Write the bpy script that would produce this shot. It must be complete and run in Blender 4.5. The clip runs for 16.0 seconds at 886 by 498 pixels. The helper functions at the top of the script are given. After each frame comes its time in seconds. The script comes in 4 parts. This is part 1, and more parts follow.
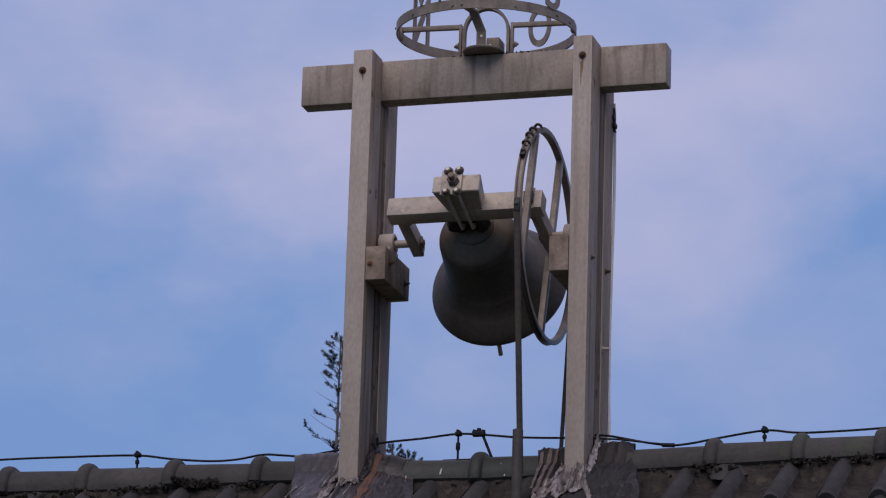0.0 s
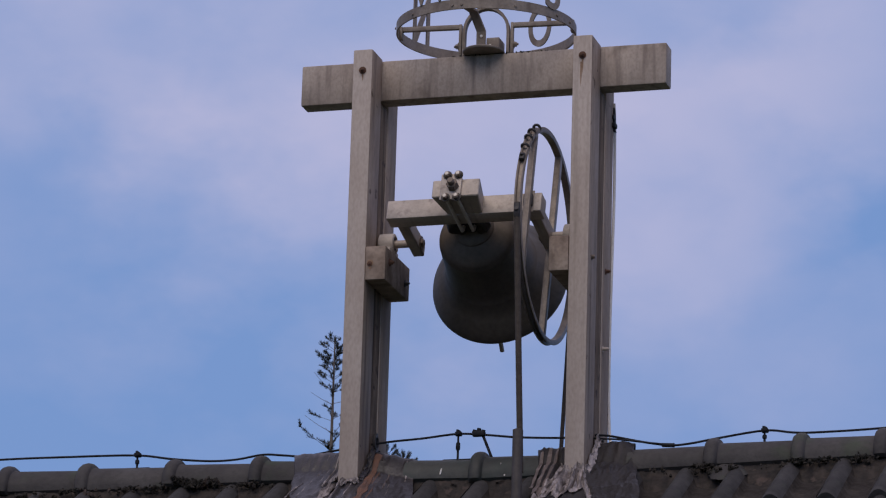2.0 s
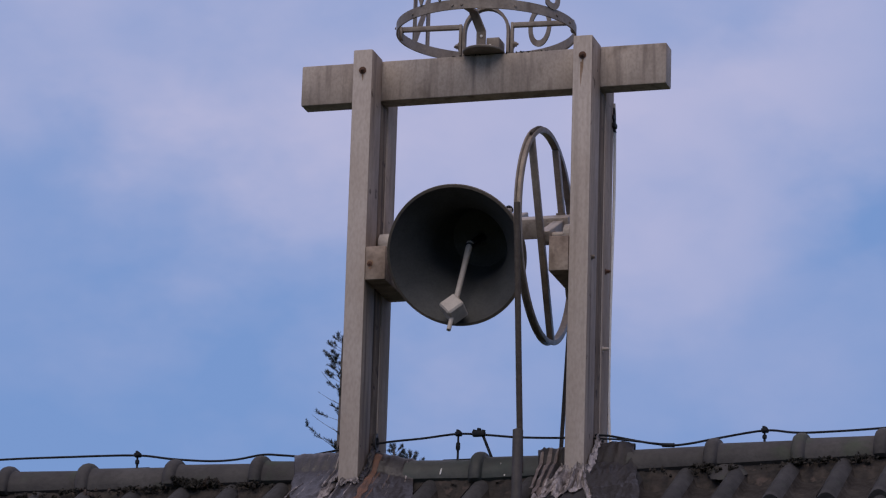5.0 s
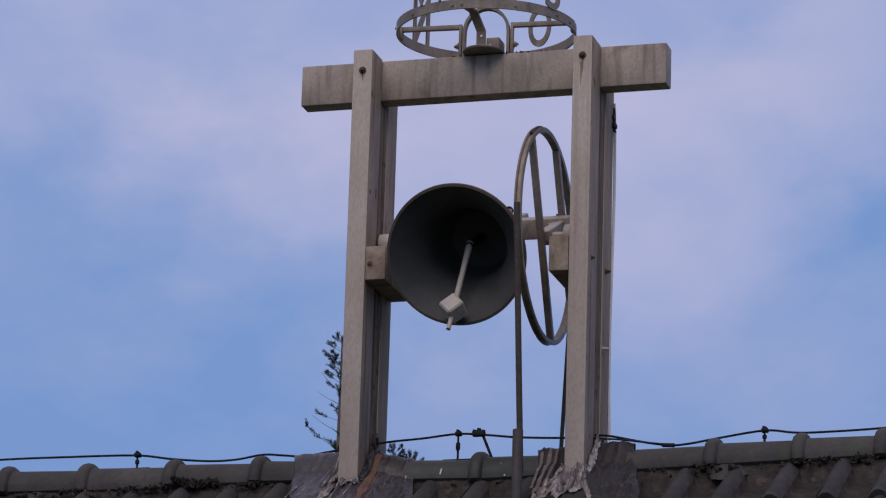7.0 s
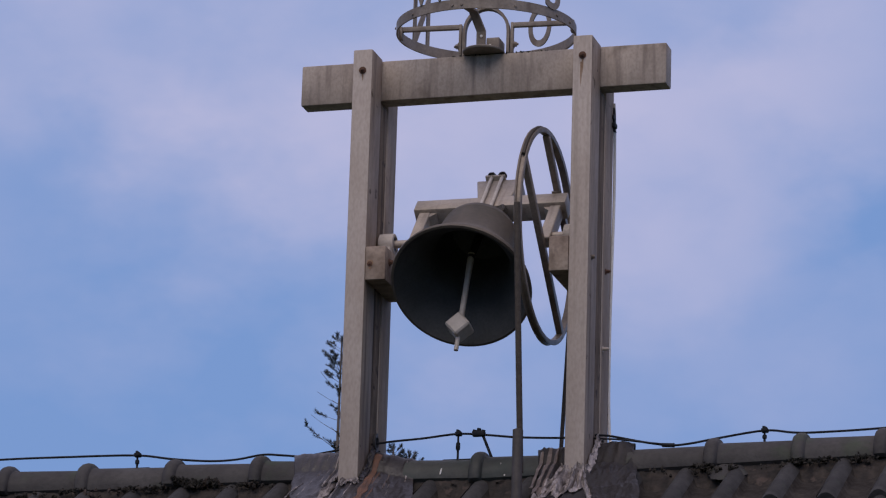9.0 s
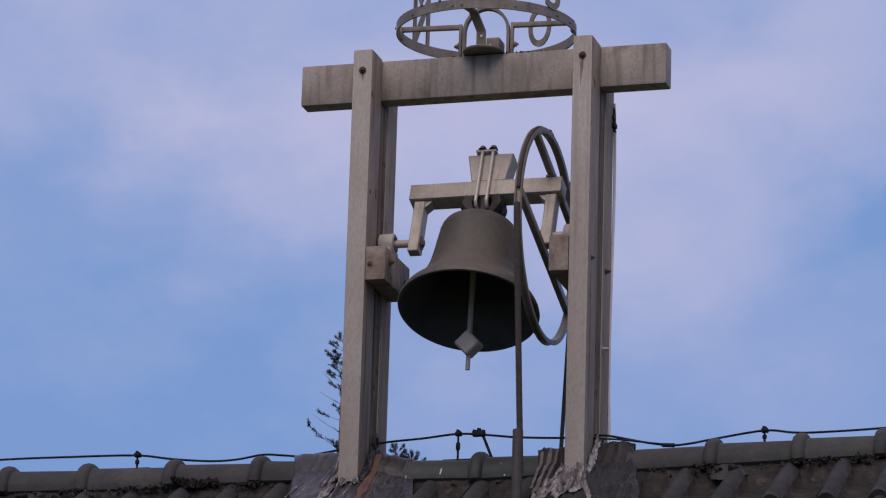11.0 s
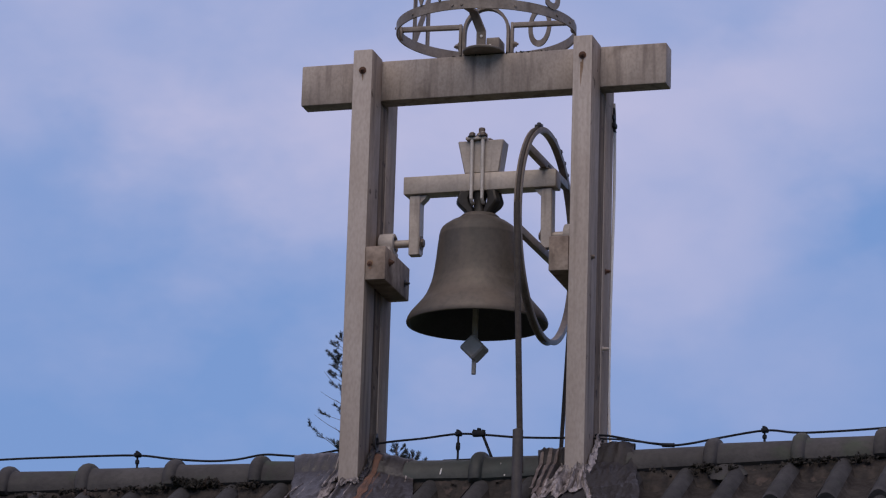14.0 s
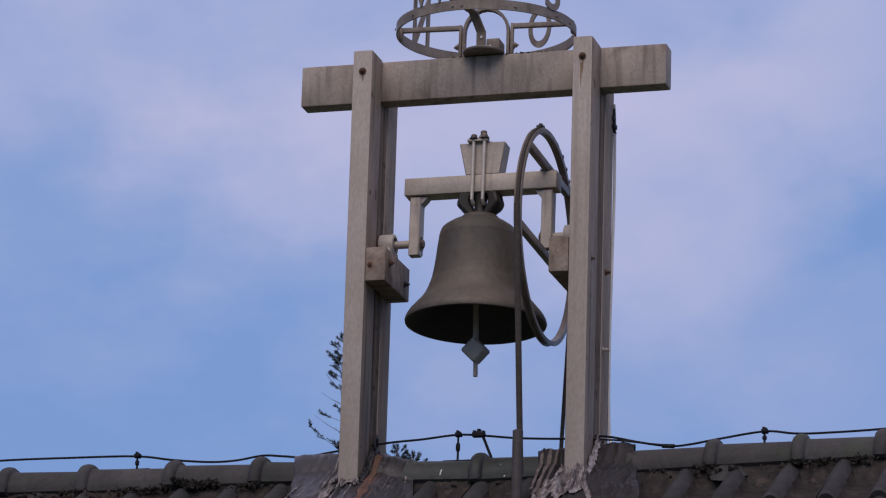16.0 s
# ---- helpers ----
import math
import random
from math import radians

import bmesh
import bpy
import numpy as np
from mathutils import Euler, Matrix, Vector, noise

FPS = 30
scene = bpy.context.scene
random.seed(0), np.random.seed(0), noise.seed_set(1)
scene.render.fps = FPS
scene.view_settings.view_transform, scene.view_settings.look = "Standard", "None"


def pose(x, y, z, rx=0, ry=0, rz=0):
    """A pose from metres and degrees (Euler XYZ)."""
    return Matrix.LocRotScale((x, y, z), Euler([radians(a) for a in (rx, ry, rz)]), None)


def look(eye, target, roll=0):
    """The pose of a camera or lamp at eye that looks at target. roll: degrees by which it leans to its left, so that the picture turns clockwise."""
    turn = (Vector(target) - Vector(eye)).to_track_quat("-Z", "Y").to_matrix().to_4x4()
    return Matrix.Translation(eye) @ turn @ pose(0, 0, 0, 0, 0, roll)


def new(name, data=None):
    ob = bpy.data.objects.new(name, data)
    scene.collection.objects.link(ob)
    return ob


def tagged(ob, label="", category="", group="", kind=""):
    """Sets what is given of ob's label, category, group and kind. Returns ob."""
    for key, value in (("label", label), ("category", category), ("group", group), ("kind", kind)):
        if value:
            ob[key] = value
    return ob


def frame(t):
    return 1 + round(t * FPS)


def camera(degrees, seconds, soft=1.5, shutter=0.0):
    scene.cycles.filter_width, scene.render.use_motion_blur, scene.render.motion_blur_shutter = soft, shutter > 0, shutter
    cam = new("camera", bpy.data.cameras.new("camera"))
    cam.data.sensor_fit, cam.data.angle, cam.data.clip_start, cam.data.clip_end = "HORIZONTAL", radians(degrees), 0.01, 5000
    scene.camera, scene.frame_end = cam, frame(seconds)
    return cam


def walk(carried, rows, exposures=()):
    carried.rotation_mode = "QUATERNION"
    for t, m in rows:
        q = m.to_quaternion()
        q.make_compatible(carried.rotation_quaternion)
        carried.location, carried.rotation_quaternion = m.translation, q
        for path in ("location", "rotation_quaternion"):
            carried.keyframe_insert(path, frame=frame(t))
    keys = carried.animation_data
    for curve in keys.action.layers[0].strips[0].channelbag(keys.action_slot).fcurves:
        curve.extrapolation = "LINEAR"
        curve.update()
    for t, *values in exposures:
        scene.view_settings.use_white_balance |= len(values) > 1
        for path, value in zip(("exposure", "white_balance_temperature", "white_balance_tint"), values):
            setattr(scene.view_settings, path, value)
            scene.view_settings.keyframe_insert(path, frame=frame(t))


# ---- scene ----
# The camera stands still on the lawn, far below the ridge.
LENS, TILT, YAW, ROLL, FAR = 12.0, 16.5, 16.6, 1.75, 17.2
AIM = Vector((0, 0, 6.7))
EYE = AIM + FAR * Vector((math.sin(radians(YAW)) * math.cos(radians(TILT)),
                          -math.cos(radians(YAW)) * math.cos(radians(TILT)), -math.sin(radians(TILT))))
cam = camera(LENS, 16.0, soft=1.2, shutter=0.2)


def aimed(dz):
    return look(EYE, AIM + Vector((0, 0, dz)), ROLL)


walk(cam, [(0.0, aimed(0)), (11.2, aimed(0)), (12.2, aimed(-0.002)), (13.1, aimed(-0.002)), (13.5, aimed(0)),
           (15.6, aimed(0)), (16.0, aimed(0.0037))],
     exposures=[(0.0, -0.13), (4.0, -0.12), (8.0, -0.10), (12.0, -0.06), (16.0, -0.06)])

# ---- light ----
SUN_EL, SUN_AZ = 48.0, 180.0
world = bpy.data.worlds.new("sky")
scene.world = world
world.use_nodes = True
nt = world.node_tree
nt.nodes.clear()
w_out = nt.nodes.new("ShaderNodeOutputWorld")
w_bg = nt.nodes.new("ShaderNodeBackground")
w_sky = nt.nodes.new("ShaderNodeTexSky")
w_sky.sky_type = "NISHITA"
w_sky.sun_disc = False
w_sky.sun_elevation = radians(SUN_EL)
w_sky.sun_rotation = radians(SUN_AZ)
w_sky.air_density, w_sky.dust_density, w_sky.ozone_density = 1.0, 1.2, 1.0
w_bg.inputs["Strength"].default_value = 0.10
# thin cloud veil over the blue, drawn in directions
w_co = nt.nodes.new("ShaderNodeTexCoord")
w_map = nt.nodes.new("ShaderNodeMapping")
w_map.inputs["Location"].default_value = (-4.45, -0.29, -1.98)
w_map.inputs["Scale"].default_value = (1.0, 1.0, 1.6)
w_n = nt.nodes.new("ShaderNodeTexNoise")
w_n.inputs["Scale"].default_value = 14.0
w_n.inputs["Detail"].default_value = 5.0
w_n.inputs["Roughness"].default_value = 0.55
w_mix = nt.nodes.new("ShaderNodeMix")
w_mix.data_type = "RGBA"
w_mix.inputs["B"].default_value = (5.4, 5.32, 7.55, 1)
w_tint = nt.nodes.new("ShaderNodeMix")
w_tint.data_type = "RGBA"
w_tint.inputs["Factor"].default_value = 0.9
w_tint.inputs["B"].default_value = (2.0, 3.36, 6.75, 1)
nt.links.new(w_co.outputs["Generated"], w_map.inputs["Vector"])
nt.links.new(w_map.outputs["Vector"], w_n.inputs["Vector"])


def sky_math(kind, a, b):
    node = nt.nodes.new("ShaderNodeMath")
    node.operation = kind
    for i, v in enumerate((a, b)):
        if isinstance(v, (int, float)):
            node.inputs[i].default_value = v
        else:
            nt.links.new(v, node.inputs[i])
    return node.outputs[0]


# the directions waver with the noise, so that the banks have torn edges
w_wav = nt.nodes.new("ShaderNodeVectorMath")
w_wav.operation = "MULTIPLY_ADD"
w_wav.inputs[1].default_value = (0.10, 0.10, 0.10)
nt.links.new(w_n.outputs["Color"], w_wav.inputs[0])
nt.links.new(w_co.outputs["Generated"], w_wav.inputs[2])
w_sep = nt.nodes.new("ShaderNodeSeparateXYZ")
nt.links.new(w_co.outputs["Generated"], w_sep.inputs[0])
w_rise = nt.nodes.new("ShaderNodeMapRange")
w_rise.inputs["From Min"].default_value, w_rise.inputs["From Max"].default_value = 0.22, 0.36
w_rise.inputs["To Min"].default_value, w_rise.inputs["To Max"].default_value = 0.02, 0.50
w_rise.clamp = False
nt.links.new(w_sep.outputs["Z"], w_rise.inputs["Value"])
veil = sky_math("MULTIPLY_ADD", sky_math("SUBTRACT", w_n.outputs["Fac"], 0.5), 0.9)
nt.links.new(w_rise.outputs["Result"], veil.node.inputs[2])
# drifting banks: azimuth, elevation, radius in degrees, thickness
for b_az, b_el, b_size, b_thick in ((-22.4, 18.9, 1.7, 0.22), (-19.4, 18.4, 2.0, 0.36), (-18.9, 17.0, 1.5, 0.06), (-21.5, 16.3, 1.9, -0.22), (-11.3, 17.2, 1.3, -0.25), (-16.6, 17.9, 2.4, 0.52),
                                    (-13.6, 17.1, 1.9, 0.48), (-11.6, 18.8, 1.7, 0.34), (-14.8, 15.2, 1.7, 0.12), (-11.4, 15.0, 1.3, 0.06),
                                    (-15.9, 14.3, 1.3, 0.12)):
    b_a, b_e = radians(b_az), radians(b_el)
    far_off = nt.nodes.new("ShaderNodeVectorMath")
    far_off.operation = "DISTANCE"
    far_off.inputs[1].default_value = (math.sin(b_a) * math.cos(b_e) + 0.05, math.cos(b_a) * math.cos(b_e) + 0.05, math.sin(b_e) + 0.05)
    nt.links.new(w_wav.outputs[0], far_off.inputs[0])
    bank = nt.nodes.new("ShaderNodeMapRange")
    bank.interpolation_type = "SMOOTHSTEP"
    bank.inputs["From Min"].default_value, bank.inputs["From Max"].default_value = 0.0, radians(b_size) * 1.35
    bank.inputs["To Min"].default_value, bank.inputs["To Max"].default_value = b_thick, 0.0
    nt.links.new(far_off.outputs["Value"], bank.inputs["Value"])
    veil = sky_math("ADD", veil, bank.outputs["Result"])
veil.node.use_clamp = True
nt.links.new(veil, w_mix.inputs["Factor"])
nt.links.new(w_sky.outputs["Color"], w_tint.inputs["A"])
nt.links.new(w_tint.outputs["Result"], w_mix.inputs["A"])
nt.links.new(w_mix.outputs["Result"], w_bg.inputs["Color"])
nt.links.new(w_bg.outputs["Background"], w_out.inputs["Surface"])

sun_data = bpy.data.lights.new("sun", "SUN")
sun_data.energy, sun_data.angle, sun_data.color = 1.45, radians(50), (1.0, 0.88, 0.74)
sun = new("sun", sun_data)
az, el = radians(SUN_AZ), radians(SUN_EL)
sun.matrix_world = look((0, 0, 30), Vector((0, 0, 30)) - Vector((math.sin(az) * math.cos(el), math.cos(az) * math.cos(el), math.sin(el))))

# ---- materials ----


def material(name, base, rough=0.6, metal=0.0, other=None, scale=12.0, amount=0.5, stretch=(1, 1, 1), bump=0.1, fine=90.0,
             streak=None, streak_scale=(30, 30, 1.2), streak_at=(0.55, 0.75), lichen=None, lichen_at=(0.6, 0.7), lichen_scale=9.0, spec=0.4,
             jitter=0.0):
    """Base colour, a second colour in clouds, run-down streaks, growth patches, fine relief."""
    m = bpy.data.materials.new(name)
    m.use_nodes = True
    t = m.node_tree
    n, l = t.nodes, t.links
    bs = n["Principled BSDF"]
    bs.inputs["Roughness"].default_value = rough
    bs.inputs["Metallic"].default_value = metal
    bs.inputs["Specular IOR Level"].default_value = spec
    co = n.new("ShaderNodeTexCoord")

    def clouds(sc, vec_scale, detail=5.0, offset=0.0):
        mp = n.new("ShaderNodeMapping")
        mp.inputs["Scale"].default_value = vec_scale
        mp.inputs["Location"].default_value = (offset, offset * 0.7, offset * 0.3)
        no = n.new("ShaderNodeTexNoise")
        no.inputs["Scale"].default_value = sc
        no.inputs["Detail"].default_value = detail
        l.new(co.outputs["Object"], mp.inputs["Vector"])
        l.new(mp.outputs["Vector"], no.inputs["Vector"])
        return no.outputs["Fac"]

    def ranged(sock, a, b, top=1.0):
        r = n.new("ShaderNodeMapRange")
        r.inputs["From Min"].default_value, r.inputs["From Max"].default_value = a, b
        r.inputs["To Max"].default_value = top
        l.new(sock, r.inputs["Value"])
        return r.outputs["Result"]

    def mixed(fac, a, b):
        x = n.new("ShaderNodeMix")
        x.data_type = "RGBA"
        l.new(fac, x.inputs["Factor"])
        if isinstance(a, tuple):
            x.inputs["A"].default_value = (*a, 1)
        else:
            l.new(a, x.inputs["A"])
        x.inputs["B"].default_value = (*b, 1)
        return x.outputs["Result"]

    other = other or tuple(c * 0.6 for c in base)
    col = mixed(ranged(clouds(scale, stretch), 0.35, 0.7, amount), base, other)
    col = mixed(ranged(clouds(fine, stretch, 3.0, 3.1), 0.4, 0.8, amount * 0.5), col, tuple(c * 0.55 for c in other))
    if streak:
        col = mixed(ranged(clouds(1.0, streak_scale, 4.0, 7.7), streak_at[0], streak_at[1], 0.75), col, streak)
    if lichen:
        col = mixed(ranged(clouds(lichen_scale, (1, 1, 1), 6.0, 1.3), lichen_at[0], lichen_at[1], 0.85), col, lichen)
    if jitter:
        info = n.new("ShaderNodeObjectInfo")
        hsv = n.new("ShaderNodeHueSaturation")
        l.new(ranged(info.outputs["Random"], 0.0, 1.0, 1.0), hsv.inputs["Value"])
        r = hsv.inputs["Value"].links[0].from_node
        r.inputs["To Min"].default_value, r.inputs["To Max"].default_value = 1 - jitter, 1 + jitter
        l.new(col, hsv.inputs["Color"])
        col = hsv.outputs["Color"]
    l.new(col, bs.inputs["Base Color"])
    l.new(ranged(clouds(scale * 2.0, stretch, 4.0, 5.0), 0.2, 0.8), bs.inputs["Roughness"])
    rr = bs.inputs["Roughness"].links[0].from_node
    rr.inputs["To Min"].default_value, rr.inputs["To Max"].default_value = max(0.05, rough - 0.12), min(1.0, rough + 0.12)
    bp = n.new("ShaderNodeBump")
    bp.inputs["Strength"].default_value = bump
    bp.inputs["Distance"].default_value = 0.01
    l.new(clouds(fine * 0.7, stretch, 6.0, 2.0), bp.inputs["Height"])
    l.new(bp.outputs["Normal"], bs.inputs["Normal"])
    return m


M_POST = material("weathered_paint", (0.46, 0.39, 0.345), 0.66, other=(0.36, 0.29, 0.245), scale=4, amount=0.7, stretch=(1.6, 1.6, 0.7),
                  streak=(0.17, 0.135, 0.11), streak_scale=(16, 16, 0.7), streak_at=(0.60, 0.80), bump=0.06, fine=60, spec=0.2)
M_SIDE = material("darker_streaked_paint", (0.36, 0.285, 0.23), 0.72, other=(0.22, 0.16, 0.12), scale=6, amount=0.8, stretch=(2, 2, 0.5), bump=0.1, fine=60, spec=0.2,
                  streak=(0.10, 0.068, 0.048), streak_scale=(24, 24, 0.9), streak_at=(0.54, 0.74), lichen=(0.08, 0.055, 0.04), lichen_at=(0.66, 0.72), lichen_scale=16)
M_BLOCK = material("rust_grime_shade_paint", (0.42, 0.33, 0.265), 0.75, other=(0.15, 0.105, 0.08), scale=7, amount=1.0, stretch=(1, 2.2, 1), bump=0.15, fine=50, spec=0.2,
                   streak=(0.07, 0.048, 0.036), streak_scale=(3, 14, 3), streak_at=(0.56, 0.72))
M_GRIME_SHADE = material("dirty_shaded_paint", (0.25, 0.18, 0.13), 0.85, spec=0.15, other=(0.10, 0.07, 0.05), scale=9, amount=0.95, stretch=(2, 2, 0.5), streak=(0.05, 0.034, 0.025), streak_scale=(25, 25, 1.0),
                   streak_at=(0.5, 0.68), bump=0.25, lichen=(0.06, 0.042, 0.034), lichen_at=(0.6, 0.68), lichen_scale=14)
M_NUT = material("dull_nut", (0.20, 0.16, 0.13), 0.55, 0.25, other=(0.12, 0.08, 0.06), scale=40, amount=0.7)
M_RING = material("weathered_ring_steel", (0.27, 0.225, 0.19), 0.62, 0.1, other=(0.15, 0.12, 0.10), scale=12, amount=0.8, streak=(0.12, 0.09, 0.07), streak_scale=(22, 22, 6))
M_STAIN = material("rust_stain", (0.30, 0.19, 0.12), 0.8, other=(0.2, 0.12, 0.075), scale=60, amount=0.8)
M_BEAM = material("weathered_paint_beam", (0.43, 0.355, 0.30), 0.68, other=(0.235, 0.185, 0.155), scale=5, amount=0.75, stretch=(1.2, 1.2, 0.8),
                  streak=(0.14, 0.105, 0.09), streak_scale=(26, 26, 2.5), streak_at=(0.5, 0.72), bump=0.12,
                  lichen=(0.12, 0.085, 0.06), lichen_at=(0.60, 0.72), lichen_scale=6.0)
M_GALV = material("galvanised_steel", (0.47, 0.395, 0.335), 0.5, 0.15, other=(0.32, 0.27, 0.23), scale=14, amount=0.6, bump=0.08,
                  streak=(0.2, 0.16, 0.14), streak_scale=(30, 30, 4))
M_WHEEL = material("brown_steel", (0.28, 0.228, 0.185), 0.45, 0.2, other=(0.14, 0.11, 0.09), scale=18, amount=0.7, bump=0.1)
M_BELL = material("patinated_bronze", (0.128, 0.102, 0.080), 0.6, 0.15, other=(0.064, 0.056, 0.047), scale=3, amount=0.9, fine=50,
                  streak=(0.15, 0.115, 0.085), streak_scale=(9, 9, 1.2), streak_at=(0.5, 0.8), bump=0.05)
M_BELL_IN = material("shaded_bronze", (0.08, 0.079, 0.077), 0.7, 0.1, other=(0.045, 0.045, 0.045), scale=6, amount=0.8, bump=0.08)
M_DARK = material("dark_iron", (0.05, 0.045, 0.045), 0.55, 0.4, bump=0.1)
M_CROWN = material("dark_bronze", (0.05, 0.042, 0.034), 0.55, 0.3, bump=0.1)
M_CLAP = material("grey_painted_iron", (0.50, 0.44, 0.39), 0.6, 0.05, other=(0.34, 0.29, 0.25), scale=20, amount=0.5)
M_PALE = material("bright_zinc", (0.62, 0.56, 0.5), 0.4, 0.15, other=(0.4, 0.34, 0.28), scale=16, amount=0.6, bump=0.05)
M_RUST = material("rusty_iron", (0.13, 0.065, 0.04), 0.85, 0.1, other=(0.10, 0.05, 0.035), scale=60, amount=0.8, bump=0.3)
M_TILE = material("old_concrete_tile", (0.062, 0.058, 0.058), 0.85, other=(0.028, 0.026, 0.027), scale=9, amount=0.9, fine=60, bump=0.35, spec=0.25,
                  lichen=(0.05, 0.052, 0.042), lichen_at=(0.55, 0.7), jitter=0.2)
M_RIDGE_GREEN = material("algae_ridge_tile", (0.052, 0.051, 0.047), 0.6, other=(0.030, 0.034, 0.032), scale=7, amount=0.9, fine=55, bump=0.25, spec=0.35,
                         lichen=(0.040, 0.053, 0.047), lichen_at=(0.5, 0.68), lichen_scale=6.0, jitter=0.1)
M_PAN = material("shaded_pan", (0.045, 0.039, 0.036), 0.95, other=(0.02, 0.016, 0.014), scale=12, amount=0.9, fine=60, bump=0.6, spec=0.15, lichen=(0.055, 0.045, 0.036), lichen_at=(0.58, 0.7), lichen_scale=16)
M_RIDGE = material("old_ridge_tile", (0.063, 0.057, 0.055), 0.72, other=(0.038, 0.034, 0.034), scale=6, amount=0.9, fine=55, bump=0.3, spec=0.3,
                   lichen=(0.045, 0.055, 0.036), lichen_at=(0.54, 0.70), lichen_scale=6.0, jitter=0.2)
M_MORTAR = material("mossy_mortar", (0.048, 0.037, 0.031), 0.95, other=(0.014, 0.012, 0.011), scale=22, amount=0.95, bump=0.9, fine=40,
                    lichen=(0.07, 0.05, 0.042), lichen_at=(0.60, 0.68), lichen_scale=20)
M_FLASH = material("creased_foil_flashing", (0.036, 0.031, 0.034), 0.40, 0.0, other=(0.017, 0.014, 0.016), scale=7, amount=0.9, bump=0.25, spec=0.4,
                   streak=(0.10, 0.078, 0.072), streak_scale=(26, 6, 2.0), streak_at=(0.58, 0.80))
M_FLASH_DARK = material("dark_foil_flashing", (0.027, 0.023, 0.023), 0.58, other=(0.015, 0.012, 0.013), scale=8, amount=0.9, bump=0.3, spec=0.25,
                        streak=(0.06, 0.046, 0.042), streak_scale=(20, 6, 2.0), streak_at=(0.6, 0.8))
M_TAN = material("tan_foil", (0.17, 0.13, 0.115), 0.55, 0.0, other=(0.07, 0.052, 0.047), scale=20, amount=0.9, bump=0.3)
M_CRUMB = material("crumbled_mortar", (0.036, 0.028, 0.022), 0.95, other=(0.018, 0.016, 0.012), scale=30, amount=0.9, bump=0.6,
                   lichen=(0.08, 0.058, 0.05), lichen_at=(0.59, 0.66), lichen_scale=12)
M_PIPE = material("dull_pipe", (0.085, 0.072, 0.066), 0.6, 0.2, scale=20, amount=0.7)
M_ROPE = material("tarred_rope", (0.07, 0.055, 0.045), 0.85, scale=40, amount=0.7, bump=0.4)
M_FOIL = material("pale_creased_foil", (0.44, 0.38, 0.365), 0.48, 0.1, other=(0.08, 0.065, 0.062), streak=(0.05, 0.04, 0.038), streak_scale=(80, 9, 4), streak_at=(0.47, 0.58), scale=30, amount=0.9, bump=0.4, fine=120)
M_RUN = material("rust_run", (0.16, 0.075, 0.046), 0.75, other=(0.07, 0.044, 0.037), scale=20, amount=0.8, bump=0.3)
M_MOSS = material("dark_moss", (0.018, 0.014, 0.011), 0.95, other=(0.010, 0.010, 0.007), scale=30, amount=0.9, bump=0.8, lichen=(0.035, 0.022, 0.017), lichen_at=(0.6, 0.66), lichen_scale=22)
M_WIRE = material("dark_wire", (0.012, 0.013, 0.018), 0.75, 0.3, bump=0.05)
M_CABLE = material("white_cable", (0.78, 0.74, 0.7), 0.6, bump=0.05)
M_WALL = material("plaster", (0.62, 0.58, 0.5), 0.9, scale=3, amount=0.3, bump=0.2)
M_GRASS = material("lawn", (0.06, 0.09, 0.03), 0.95, other=(0.045, 0.06, 0.025), scale=0.8, amount=0.9, fine=9, bump=0.6)
M_BARK = material("bark", (0.15, 0.125, 0.11), 0.9, bump=0.5)
# needle colour lightened to bluish grey, with the haze of distance painted in
M_NEEDLE_HAZE = material("needles", (0.082, 0.092, 0.098), 0.8, scale=3, amount=0.6)
# ---- mesh helpers ----


def finish(bm, name, mat, smooth=None):
    me = bpy.data.meshes.new(name)
    bmesh.ops.recalc_face_normals(bm, faces=bm.faces)
    if smooth is not None:
        for f in bm.faces:
            f.smooth = True
        for e in bm.edges:
            if len(e.link_faces) == 2 and e.calc_face_angle(0) > radians(smooth):
                e.smooth = False
    bm.to_mesh(me)
    bm.free()
    me.materials.append(mat)
    return me


def part(name, bm, mat, parent=None, label="", smooth=35):
    ob = new(name, finish(bm, name, mat, smooth))
    if parent:
        ob.parent = parent
    if label:
        ob["label"] = label
    return ob


def thing(name, at, label, category, group="", kind=""):
    ob = new(name)
    ob.empty_display_size = 0.1
    ob.matrix_basis = pose(*at)
    return tagged(ob, label, category, group, kind)


def box(bm, x0, x1, y0, y1, z0, z1, bevel=0.004):
    r = bmesh.ops.create_cube(bm, size=1)
    vs = r["verts"]
    for v in vs:
        v.co = Vector(((x0 + x1) / 2 + v.co.x * (x1 - x0), (y0 + y1) / 2 + v.co.y * (y1 - y0), (z0 + z1) / 2 + v.co.z * (z1 - z0)))
    if bevel:
        es = list({e for v in vs for e in v.link_edges})
        bmesh.ops.bevel(bm, geom=es, offset=bevel, segments=2, affect="EDGES", profile=0.5)
    return bm


def boxed(*a, **k):
    return box(bmesh.new(), *a, **k)


